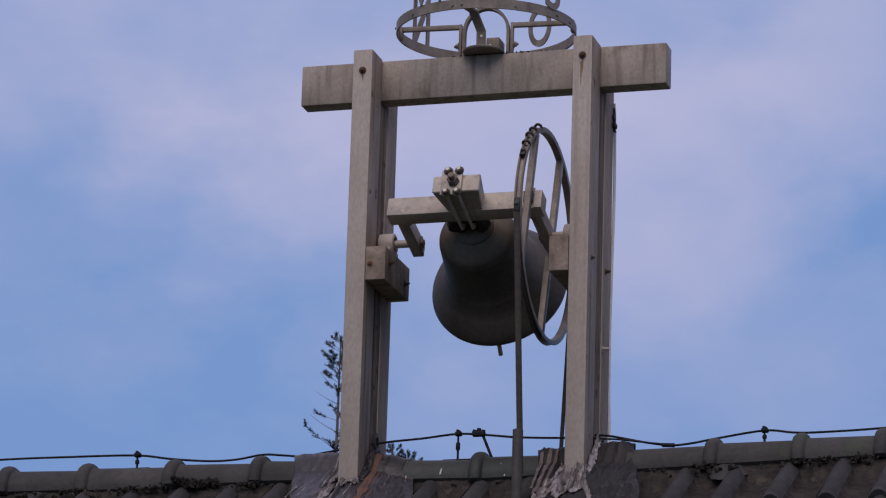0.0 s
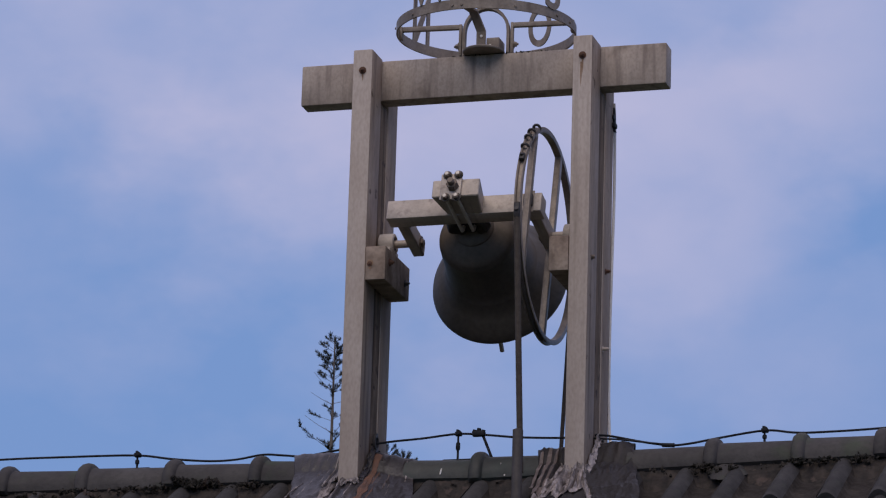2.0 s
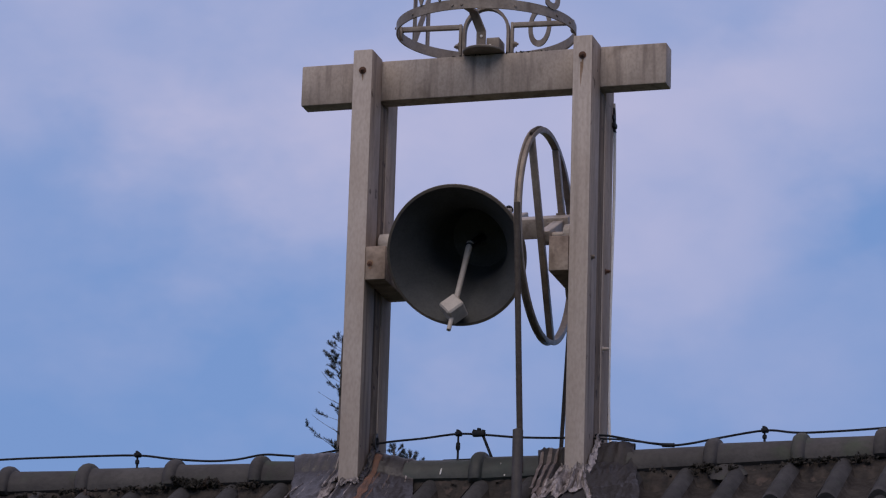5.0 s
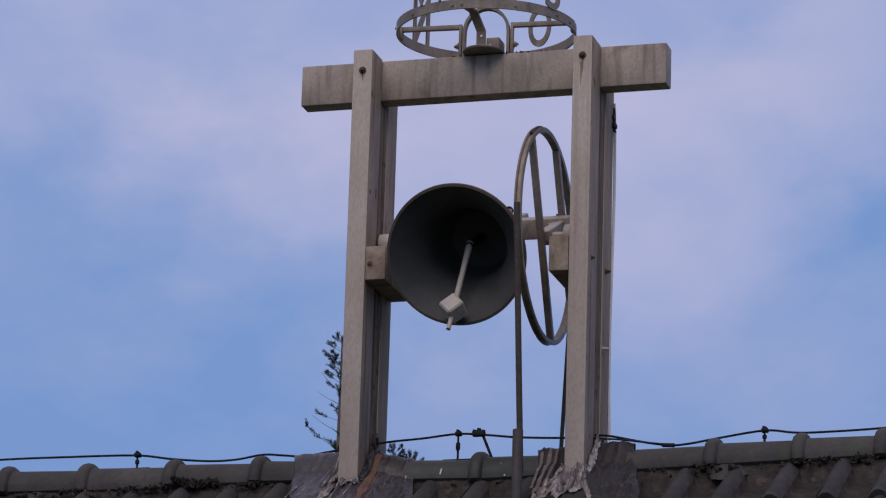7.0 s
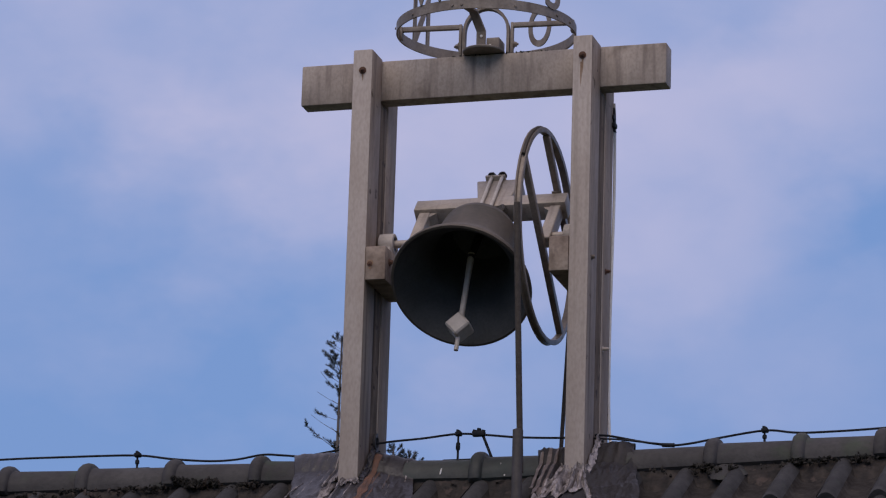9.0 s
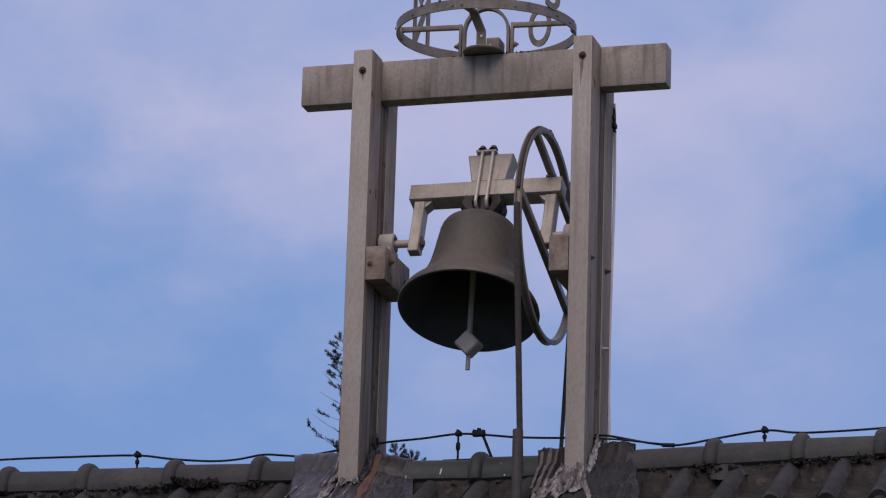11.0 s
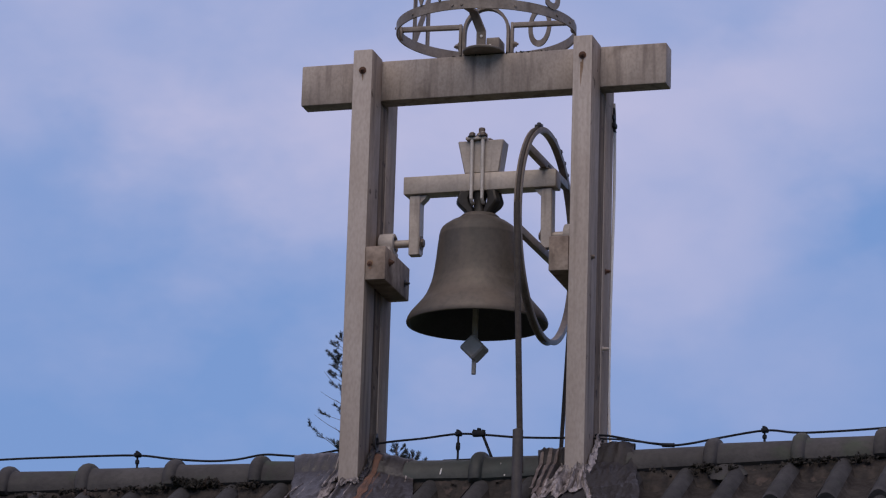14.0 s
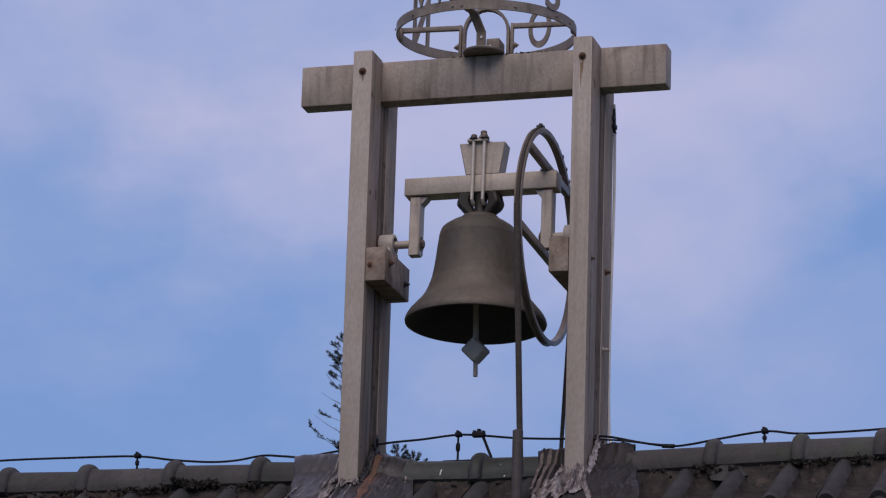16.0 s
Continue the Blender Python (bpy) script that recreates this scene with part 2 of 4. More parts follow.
def prism(bm, outline, axis, a, b, bevel=0.003):
    """Extrude a closed outline of (u, v) along an axis from a to b: axis x: (y, z), y: (x, z), z: (x, y)."""
    def at(u, v, w):
        return {"x": (w, u, v), "y": (u, w, v), "z": (u, v, w)}[axis]
    lo = [bm.verts.new(at(u, v, a)) for u, v in outline]
    hi = [bm.verts.new(at(u, v, b)) for u, v in outline]
    fs = [bm.faces.new(lo), bm.faces.new(hi[::-1])]
    for i in range(len(lo)):
        j = (i + 1) % len(lo)
        fs.append(bm.faces.new((lo[i], hi[i], hi[j], lo[j])))
    if bevel:
        bmesh.ops.recalc_face_normals(bm, faces=fs)
        bmesh.ops.bevel(bm, geom=list({e for f in fs for e in f.edges}), offset=bevel, segments=1, affect="EDGES")
    return bm


def tube(bm, pts, radius, sides=10, cap=True, closed=False):
    """A round bar through points; radius may be a list."""
    pts = [Vector(p) for p in pts]
    n = len(pts)
    rad = radius if isinstance(radius, (list, tuple)) else [radius] * n
    rings, up = [], None
    for i, p in enumerate(pts):
        a = pts[(i - 1) % n] if closed else pts[max(i - 1, 0)]
        b = pts[(i + 1) % n] if closed else pts[min(i + 1, n - 1)]
        d = (b - a).normalized()
        if up is None:
            up = d.orthogonal().normalized()
        up = (up - d * up.dot(d)).normalized()
        side = d.cross(up)
        rings.append([bm.verts.new(p + rad[i] * (math.cos(2 * math.pi * k / sides) * up + math.sin(2 * math.pi * k / sides) * side)) for k in range(sides)])
    for i in range(n if closed else n - 1):
        r0, r1 = rings[i], rings[(i + 1) % n]
        for k in range(sides):
            bm.faces.new((r0[k], r0[(k + 1) % sides], r1[(k + 1) % sides], r1[k]))
    if cap and not closed:
        bm.faces.new(rings[0][::-1])
        bm.faces.new(rings[-1])
    return bm


def tubed(pts, radius, sides=10, **k):
    return tube(bmesh.new(), pts, radius, sides, **k)


def lathe(bm, profile, axis="z", segs=64, closed=False):
    """Turn a profile of (radius, height) about an axis."""
    rings = []
    for r, h in profile:
        ring = []
        for k in range(segs):
            a = 2 * math.pi * k / segs
            u, v = r * math.cos(a), r * math.sin(a)
            ring.append(bm.verts.new({"z": (u, v, h), "x": (h, u, v), "y": (u, h, v)}[axis]))
        rings.append(ring)
    pairs = list(zip(rings, rings[1:])) + ([(rings[-1], rings[0])] if closed else [])
    for r0, r1 in pairs:
        for k in range(segs):
            bm.faces.new((r0[k], r0[(k + 1) % segs], r1[(k + 1) % segs], r1[k]))
    if not closed:
        if profile[0][0] > 1e-4:
            bm.faces.new(rings[0][::-1])
        if profile[-1][0] > 1e-4:
            bm.faces.new(rings[-1])
    return bm


def move(bm, m):
    bm.transform(m)
    return bm


def smooth_path(pts, steps=6):
    """Catmull-Rom through points."""
    pts = [Vector(p) for p in pts]
    out = []
    for i in range(len(pts) - 1):
        p0, p1, p2, p3 = pts[max(i - 1, 0)], pts[i], pts[i + 1], pts[min(i + 2, len(pts) - 1)]
        for s in range(steps):
            t = s / steps
            out.append(0.5 * ((2 * p1) + (p2 - p0) * t + (2 * p0 - 5 * p1 + 4 * p2 - p3) * t * t + (3 * p1 - p0 - 3 * p2 + p3) * t ** 3))
    return out + [pts[-1]]


def bolt(at, way, parent, mat, r=0.012, length=0.012, washer=True, name="bolt", shaft=True):
    """A hexagon head on a washer; way is x, -x, y or -y, z."""
    bm = bmesh.new()
    if washer:
        lathe(bm, [(r * 1.6, 0), (r * 1.6, 0.003)], "z", 14)
    lathe(bm, [(r, 0.002), (r, length), (r * 0.8, length + 0.003)], "z", 6)
    if shaft:
        lathe(bm, [(r * 0.5, length), (r * 0.5, length + 0.009)], "z", 8)
    m = Vector(way).to_track_quat("Z", "Y").to_matrix().to_4x4()
    move(bm, Matrix.Translation(at) @ m)
    return part(name, bm, mat, parent)


# ---- bell frame on the ridge ----
AX_Y, AX_Z, AX_X = 0.1925, 6.79, 0.098


def bell_frame():
    t = thing("bell_gantry", (0, 0, 5.7), "grey-brown weathered bell gantry of twin posts and crossbeam astride the ridge", "bell gantry")
    z = -5.7
    for x0, x1, top in ((-0.415, -0.331, 7.588), (0.530, 0.612, 7.586)):
        for y0, y1, t0 in ((0.0, 0.145, top), (0.252, 0.385, 7.57)):
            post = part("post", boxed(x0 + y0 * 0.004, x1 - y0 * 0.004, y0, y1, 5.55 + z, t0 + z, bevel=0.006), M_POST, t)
            post.data.materials.append(M_SIDE)  # a darker, browner copy of the paint on the side faces, with dirt streaks
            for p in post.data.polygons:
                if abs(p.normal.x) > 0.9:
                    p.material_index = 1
        # spacer web set back between the twin members; recess shade painted in with its dirt
        part("spacer", boxed(x0 + 0.006, x1 - 0.006, 0.143, 0.254, 5.55 + z, 7.40 + z, bevel=0.003), M_GRIME_SHADE, t, "dirt-streaked recessed spacer, darkened for the shade of the recess")
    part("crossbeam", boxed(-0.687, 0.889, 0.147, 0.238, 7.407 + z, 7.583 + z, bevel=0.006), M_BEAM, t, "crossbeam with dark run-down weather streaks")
    bolt((-0.372, 0.0, 7.495 + z), (0, -1, 0), t, M_RUST, 0.010)
    bolt((0.571, 0.0, 7.498 + z), (0, -1, 0), t, M_RUST, 0.010)
    for x, top, length in ((0.572, 7.488, 0.07), (-0.371, 7.485, 0.035), (0.566, 7.47, 0.11)):
        bm = bmesh.new()
        prism(bm, [(x - 0.004, top + z), (x + 0.004, top + z), (x + 0.0025, top - length * 0.6 + z), (x, top - length + z), (x - 0.003, top - length * 0.5 + z)], "y", -0.0012, 0.001, 0)
        part("rust_stain", bm, M_STAIN, t)
    # bearing blocks on the inner faces of the posts
    # their dark tones are grime, with some shade of the inner side painted in
    b = part("bearing_block", boxed(-0.330, -0.244, -0.003, 0.345, 6.585 + z, 6.728 + z, bevel=0.005), M_BLOCK, t, "steel bearing block with rust spots")
    bolt((-0.244, 0.055, 6.672 + z), (1, 0, 0), b, M_RUST, 0.010)
    bolt((-0.244, 0.28, 6.645 + z), (1, 0, 0), b, M_DARK, 0.009)
    bolt((-0.310, -0.003, 6.652 + z), (0, -1, 0), b, M_RUST, 0.007, 0.004)
    for y, h, r in ((-0.0035, 6.656, 0.013), (-0.0035, 6.636, 0.006)):
        part("rust_stain", move(lathe(bmesh.new(), [(r * 1.1, -0.001), (r, 0.001)], "y", 14), Matrix.Translation((-0.309, y, h + z))), M_STAIN, b)
    b = part("bearing_block", boxed(0.447, 0.529, -0.003, 0.345, 6.583 + z, 6.730 + z, bevel=0.005), M_BLOCK, t)
    for x0, x1 in ((-0.329, -0.262), (0.462, 0.527)):
        bm = bmesh.new()
        lathe(bm, [(0.036, x0), (0.045, x0 + 0.004), (0.046, x0 + 0.012), (0.046, x1 - 0.010), (0.044, x1 - 0.003), (0.034, x1), (0.031, x1 - 0.010), (0.018, x1 - 0.012)], "x", 28)
        move(bm, Matrix.Translation((0, AX_Y, AX_Z + z)))
        box(bm, x0 + 0.006, x1 - 0.006, AX_Y - 0.06, AX_Y + 0.06, 6.727 + z, 6.765 + z, 0.004)
        b = part("bearing", bm, M_CLAP, t, "light grey pillow block bearing")
        part("seal", move(lathe(bmesh.new(), [(0.033, x1 - 0.012), (0.033, x1 - 0.007), (0.0185, x1 - 0.006)], "x", 24), Matrix.Translation((0, AX_Y, AX_Z + z))), M_DARK, b, "black rubber bearing seal")
    # pins and clips on the outer side of one post
    bolt((0.612, 0.055, 6.65 + z), (1, 0, 0), t, M_NUT, 0.008, shaft=False)
    bolt((0.611, 0.29, 6.655 + z), (1, 0, 0), t, M_RUST, 0.008, 0.014)
    bolt((0.611, 0.27, 6.32 + z), (1, 0, 0), t, M_GALV, 0.008, 0.02)
    part("cable", tubed(smooth_path([(0.612, 0.378, 7.41 + z), (0.615, 0.388, 7.30 + z), (0.617, 0.390, 7.0 + z), (0.613, 0.388, 6.7 + z), (0.610, 0.386, 6.4 + z), (0.612, 0.386, 6.1 + z),
                                     (0.625, 0.375, 5.95 + z), (0.66, 0.3, 5.915 + z)]), 0.0065, 8), M_CABLE, t, "thin pale cable")
    # black tape and clips that tie the cable to the rear member
    for h, out in ((7.335, 0.0), (7.300, 0.006)):
        part("cable_clip", boxed(0.609, 0.620 + out, 0.355, 0.392, h + z, h + 0.022 + z, bevel=0.005), M_DARK, t)
    part("cable_tape", tubed(smooth_path([(0.613, 0.374, 7.39 + z), (0.615, 0.376, 7.35 + z), (0.614, 0.382, 7.30 + z), (0.618, 0.390, 7.285 + z)]), 0.006, 8), M_DARK, t)
    # a shackle hooked into the foot of one post
    bm = tubed([(-0.318, 0.19 + 0.022 * math.sin(k * math.pi / 8), 5.945 + 0.030 * math.cos(k * math.pi / 8) + z) for k in range(16)], 0.007, 8, closed=True)
    tube(bm, [(-0.326, 0.19, 5.975 + z), (-0.312, 0.19, 5.975 + z)], 0.010, 8)
    part("shackle", bm, M_DARK, t)
    return t


bell_frame()

# ---- compass ring above the crossbeam ----
RING_C, RING_R, RING_Z = (0.104, AX_Y), 0.377, 7.71


def compass_ring():
    t = thing("compass_ring", (RING_C[0], RING_C[1], 7.583), "grey steel compass ring with cut letters above the crossbeam", "weather vane")
    zb = RING_Z - 7.583
    h = 0.021
    part("ring", lathe(bmesh.new(), [(RING_R, zb - h), (RING_R, zb + h), (RING_R - 0.007, zb + h), (RING_R - 0.007, zb - h)], "z", 96, closed=True), M_RING, t)
    ring = t.children[0]
    for ang in (-160, -128, -96, -90, -56, -24, -8):
        d = Vector((math.cos(radians(ang)), math.sin(radians(ang)), 0))
        bolt(d * RING_R + Vector((0, 0, zb - 0.004)), d, ring, M_RING, 0.006, 0.003, washer=False, name="rivet", shaft=False)
    ring.rotation_euler.x = radians(1.6)  # it dips a little towards the lawn
    ring.location.z -= 0.0105
    # radial bars out from the hoop
    yaw0 = radians(4)
    for s in (-1, 1):
        bm = bmesh.new()
        box(bm, 0.112, RING_R - 0.004, -0.010, 0.010, zb + 0.003, zb + 0.023, 0.002)
        box(bm, 0.104, 0.116, -0.012, 0.012, 0.0, zb + 0.024, 0.002)
        box(bm, RING_R - 0.018, RING_R - 0.006, -0.016, 0.016, zb - 0.03, zb + 0.023, 0.002)
        move(bm, Matrix.Rotation(yaw0 + (math.pi if s < 0 else 0), 4, "Z"))
        arm = part("arm", bm, M_RING, t)
        d = Vector((math.cos(yaw0), math.sin(yaw0), 0)) * s
        bolt(d * 0.116 + Vector((0, 0, 0.055)), d, arm, M_RING, 0.011)
    # hoop
    pts = [(-0.1, 0, 0.0), (-0.1, 0, 0.112)] + [(-0.1 * math.cos(a), 0, 0.112 + 0.113 * math.sin(a)) for a in [math.pi * k / 12 for k in range(1, 12)]] + [(0.1, 0, 0.112), (0.1, 0, 0.0)]
    bm = bmesh.new()
    inner = [(p[0] * 0.88, p[2] if abs(p[0]) > 0.099 else p[2] - 0.012 * math.sin(math.acos(max(-1, min(1, p[0] / 0.1))))) for p in pts]
    vo = [[bm.verts.new((p[0], y, p[2])) for p in pts] for y in (-0.016, 0.016)]
    vi = [[bm.verts.new((q[0], y, q[1])) for q in inner] for y in (-0.016, 0.016)]
    for i in range(len(pts) - 1):
        bm.faces.new((vo[0][i], vo[0][i + 1], vo[1][i + 1], vo[1][i]))
        bm.faces.new((vi[0][i], vi[1][i], vi[1][i + 1], vi[0][i + 1]))
        for k in (0, 1):
            bm.faces.new((vo[k][i], vi[k][i], vi[k][i + 1], vo[k][i + 1]))
    for i in (0, len(pts) - 1):
        bm.faces.new((vo[0][i], vo[1][i], vi[1][i], vi[0][i]))
    move(bm, Matrix.Rotation(yaw0, 4, "Z"))
    part("hoop", bm, M_RING, t)
    # base disc, bent strap and foot bracket
    bm = lathe(bmesh.new(), [(0.086, 0.003), (0.088, 0.006), (0.088, 0.011), (0.083, 0.014)], "z", 40)
    part("base_plate", move(bm, Matrix.Translation((0.004, -0.05, 0))), M_RING, t, "round steel base plate")
    bm = bmesh.new()
    prism(bm, [(-0.062, 0.0145), (-0.054, 0.0145), (-0.054, 0.10), (-0.118, 0.170), (-0.30, 0.180), (-0.30, 0.172), (-0.122, 0.162), (-0.062, 0.096)], "x", -0.024, 0.014, 0.001)
    for v in bm.verts:
        v.co.x += min(0.0, v.co.y + 0.054) * 0.3
    strap = part("strap", bm, M_RING, t, "bent flat steel strap with hole")
    bm = bmesh.new()
    lathe(bm, [(0.006, -0.0), (0.006, 0.004)], "y", 12)
    part("hole", move(bm, Matrix.Translation((-0.004, -0.0665, 0.075))), M_CABLE, strap)
    bm = boxed(0.016, 0.072, -0.058, 0.03, 0.0145, 0.068, bevel=0.003)
    foot = part("foot_bracket", bm, M_RING, t)
    bm = bmesh.new()
    lathe(bm, [(0.005, 0), (0.005, 0.004)], "y", 12)
    part("hole", move(bm, Matrix.Translation((0.034, -0.0625, 0.034))), M_CABLE, foot)
    # cut letters standing on the ring, facing outwards
    for text, ang in (("N", 153), ("O", 69.5), ("S", -29), ("W", -112)):
        cu = bpy.data.curves.new("letter", "FONT")
        cu.body, cu.size, cu.extrude, cu.align_x = text, (0.34 if text == "N" else 0.25), 0.003, "CENTER"
        cu.offset = 0.006 if text == "N" else 0.003
        tmp = bpy.data.objects.new("letter", cu)
        me = bpy.data.meshes.new_from_object(tmp)
        me.name = "letter"
        bpy.data.objects.remove(tmp)
        bpy.data.curves.remove(cu)
        me.materials.clear()
        me.materials.append(M_RING)
        a = radians(ang)
        wide = {"O": 0.62, "N": 0.44}.get(text, 0.82)
        m = Matrix.Translation((math.cos(a) * (RING_R + 0.003), math.sin(a) * (RING_R + 0.003), zb + (0.042 if text == "O" else 0.004))) @ Matrix.Rotation(a + math.pi / 2, 4, "Z") @ Matrix.Rotation(math.pi / 2, 4, "X") @ Matrix.Diagonal((wide, 1, 1, 1))
        me.transform(m)
        ob = new("letter", me)
        ob.parent = t
    return t


compass_ring()

# ---- the swinging bell ----


CLAP_X, CLAP_Z, CLAP_LONG = -0.008, -0.13, 0.335


def swinging_bell():
    t = thing("church_bell", (AX_X, AX_Y, AX_Z), "dark patinated bronze bell swinging under a grey steel yoke with wheel", "bell")
    # bell wall, outside then inside
    outer = [(0.0, 0.108), (0.05, 0.107), (0.068, 0.101), (0.074, 0.092), (0.080, 0.088), (0.11, 0.074), (0.136, 0.056), (0.147, 0.046), (0.153, 0.034), (0.1565, 0.018), (0.1575, 0.016), (0.158, 0.009),
             (0.158, 0.007), (0.163, -0.03), (0.168, -0.08), (0.174, -0.125), (0.181, -0.165), (0.190, -0.197), (0.1915, -0.1985), (0.1935, -0.206), (0.207, -0.237),
             (0.227, -0.266), (0.230, -0.268), (0.252, -0.292), (0.276, -0.318), (0.288, -0.338), (0.2925, -0.352), (0.2905, -0.360)]
    inner = [(0.280, -0.361), (0.262, -0.335), (0.238, -0.305), (0.212, -0.27), (0.187, -0.23), (0.168, -0.185), (0.156, -0.13), (0.146, -0.05), (0.137, 0.01), (0.12, 0.045), (0.08, 0.065), (0.0, 0.07)]
    outer = [(r + 0.006 * min(1.0, max(0.0, (0.29 - r) / 0.09)) * min(1.0, r / 0.1), h) for r, h in outer]
    bm = move(lathe(bmesh.new(), outer + inner, "z", 80), Matrix.Translation((-0.003, 0, 0)))
    bmesh.ops.remove_doubles(bm, verts=bm.verts, dist=1e-5)
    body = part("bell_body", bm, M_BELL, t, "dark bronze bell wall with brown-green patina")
    # inner wall in a darker bronze: the shade inside the mouth is painted in
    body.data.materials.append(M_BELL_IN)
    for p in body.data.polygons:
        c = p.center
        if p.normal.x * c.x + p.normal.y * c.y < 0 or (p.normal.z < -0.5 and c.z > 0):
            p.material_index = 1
    # crown loops
    part("crown_stem", lathe(bmesh.new(), [(0.032, 0.10), (0.026, 0.13), (0.026, 0.17), (0.034, 0.202)], "z", 20), M_CROWN, t)
    for ang in (-24, 24, 156, 204):
        bm = prism(bmesh.new(), [(0.028, 0.098), (0.052, 0.094), (0.064, 0.118), (0.092, 0.142), (0.099, 0.158), (0.094, 0.172), (0.086, 0.203), (0.038, 0.203), (0.052, 0.172),
                                 (0.046, 0.150), (0.032, 0.128)], "y", -0.019, 0.019, 0.006)
        part("crown_loop", move(bm, Matrix.Rotation(radians(ang), 4, "Z")), M_CROWN, t)
    part("crown_disc", lathe(bmesh.new(), [(0.085, 0.084), (0.083, 0.094), (0.072, 0.104), (0.05, 0.110)], "z", 40), M_BELL, t)
    # yoke: beam, tapered head, two drop arms with gussets, axle stubs
    o = AX_X
    part("yoke_beam", boxed(-0.222 - o, 0.431 - o, -0.0425, 0.0425, 0.201, 0.276, bevel=0.004), M_GALV, t, "grey steel yoke beam")
    bm = prism(bmesh.new(), [(0.040 - o, 0.2755), (0.186 - o, 0.2755), (0.207 - o, 0.416), (0.009 - o, 0.416)], "y", -0.040, 0.040, 0.004)
    part("yoke_head", bm, M_GALV, t, "tapered grey steel yoke head")
    for x0, x1, side in ((-0.198, -0.152, 1), (0.366, 0.412, -1)):
        bm = prism(bmesh.new(), [(-0.031, 0.197), (0.031, 0.197), (0.031, -0.042), (0.012, -0.057), (-0.031, -0.057)], "x", x0 - o, x1 - o, 0.003)
        xe = x1 if side > 0 else x0
        prism(bm, [(xe - o, 0.197), (xe - o + side * 0.028, 0.197), (xe - o + side * 0.02, 0.185), (xe - o, 0.165)], "y", -0.025, 0.025, 0)
        part("yoke_arm", bm, M_GALV, t)
    part("axle", lathe(bmesh.new(), [(0.0165, -0.262 - o - 0.02), (0.0165, -0.150 - o)], "x", 20), M_GALV, t)
    part("axle", lathe(bmesh.new(), [(0.0165, 0.40 - o), (0.0165, 0.50 - o)], "x", 20), M_GALV, t)
    bolt((-0.152 - o, 0, 0), (1, 0, 0), t, M_NUT, 0.019, 0.010, shaft=False)
    bolt((0.366 - o, 0, 0), (-1, 0, 0), t, M_NUT, 0.019, 0.010, shaft=False)
    # clamp plate, hook bolts and nuts
    part("clamp_plate", boxed(-0.051, 0.036, -0.060, 0.060, 0.416, 0.428, bevel=0.003), M_GALV, t, "pale galvanised clamp plate")
    for x in (0.074 - o, 0.120 - o):
        for y in (-0.052, 0.052):
            d = -1 if y < 0 else 1
            rod = part("hook_bolt", tubed([(x, y, 0.449), (x, y, 0.2), (x, y, 0.165), (x, y - d * 0.012, 0.152), (x, y - d * 0.03, 0.150)], 0.0075, 10), M_PALE, t, "pale steel hook bolt")
            part("washer", move(lathe(bmesh.new(), [(0.019, 0.428), (0.019, 0.431)], "z", 16), Matrix.Translation((x, y, 0))), M_DARK, rod)
            part("nut", move(lathe(bmesh.new(), [(0.014, 0.431), (0.014, 0.443), (0.011, 0.446)], "z", 6), Matrix.Translation((x, y, 0))), M_NUT, rod)
    bm = lathe(bmesh.new(), [(0.025, 0.428), (0.025, 0.450), (0.021, 0.456)], "z", 6)
    lathe(bm, [(0.014, 0.45), (0.014, 0.476), (0.011, 0.480)], "z", 12)
    part("centre_bolt", move(bm, Matrix.Translation((0.003, 0, 0))), M_NUT, t)
    # bell wheel
    wx = 0.381 - o
    r = 0.449
    wheel = part("wheel_rim", lathe(bmesh.new(), [(r - 0.022, wx - 0.014), (r - 0.004, wx - 0.016), (r, wx - 0.014), (r - 0.003, wx - 0.009), (r - 0.012, wx - 0.006), (r - 0.012, wx + 0.006), (r - 0.003, wx + 0.009),
                                                   (r, wx + 0.014), (r - 0.004, wx + 0.016), (r - 0.022, wx + 0.014)], "x", 96, closed=True), M_WHEEL, t, "brown steel grooved bell wheel rim")
    for zc in (0.297, -0.078):
        half = math.sqrt((r - 0.018) ** 2 - zc * zc)
        bm = boxed(wx - 0.013, wx + 0.013, -half, half, zc - 0.017, zc + 0.017, bevel=0.003)
        spoke = part("spoke", bm, M_WHEEL, wheel)
        if zc > 0:
            part("bracket", boxed(wx - 0.02, wx + 0.02, -0.05, 0.05, 0.2755, 0.2805, bevel=0.001), M_WHEEL, spoke)
    for ang, size in ((17, 0.030), (-15, 0.018)):
        bm = boxed(wx - 0.012, wx + 0.012, -size, size, r - 0.008, r + 0.012, bevel=0.005)
        tube(bm, [(wx, 0, r + 0.004), (wx, 0.006, r + 0.016)], 0.009, 8)
        part("rope_clamp", move(bm, Matrix.Rotation(radians(ang), 4, "X")), M_DARK, wheel)
    arc = [(wx, -(r - 0.002) * math.sin(a), (r - 0.002) * math.cos(a)) for a in [radians(15 + 85 * k / 24) for k in range(25)]]
    part("rope_turn", tubed(arc, 0.0075, 8), M_ROPE, wheel)
    for ang in (-24, -33, -41, -52):
        a = radians(ang)
        c = Vector((wx, -(r - 0.002) * math.sin(a), (r - 0.002) * math.cos(a)))
        bm = tubed([c + 0.014 * Vector((math.cos(q), 0, 0)) + 0.014 * math.sin(q) * Vector((0, -math.sin(a), math.cos(a))) for q in [k * math.pi / 5 for k in range(10)]], 0.006, 6, closed=True)
        part("rope_tie", bm, M_DARK, wheel)
    part("spoke_clamp", boxed(wx - 0.022, wx + 0.018, -0.03, 0.03, 0.268, 0.300, bevel=0.008), M_DARK, t)
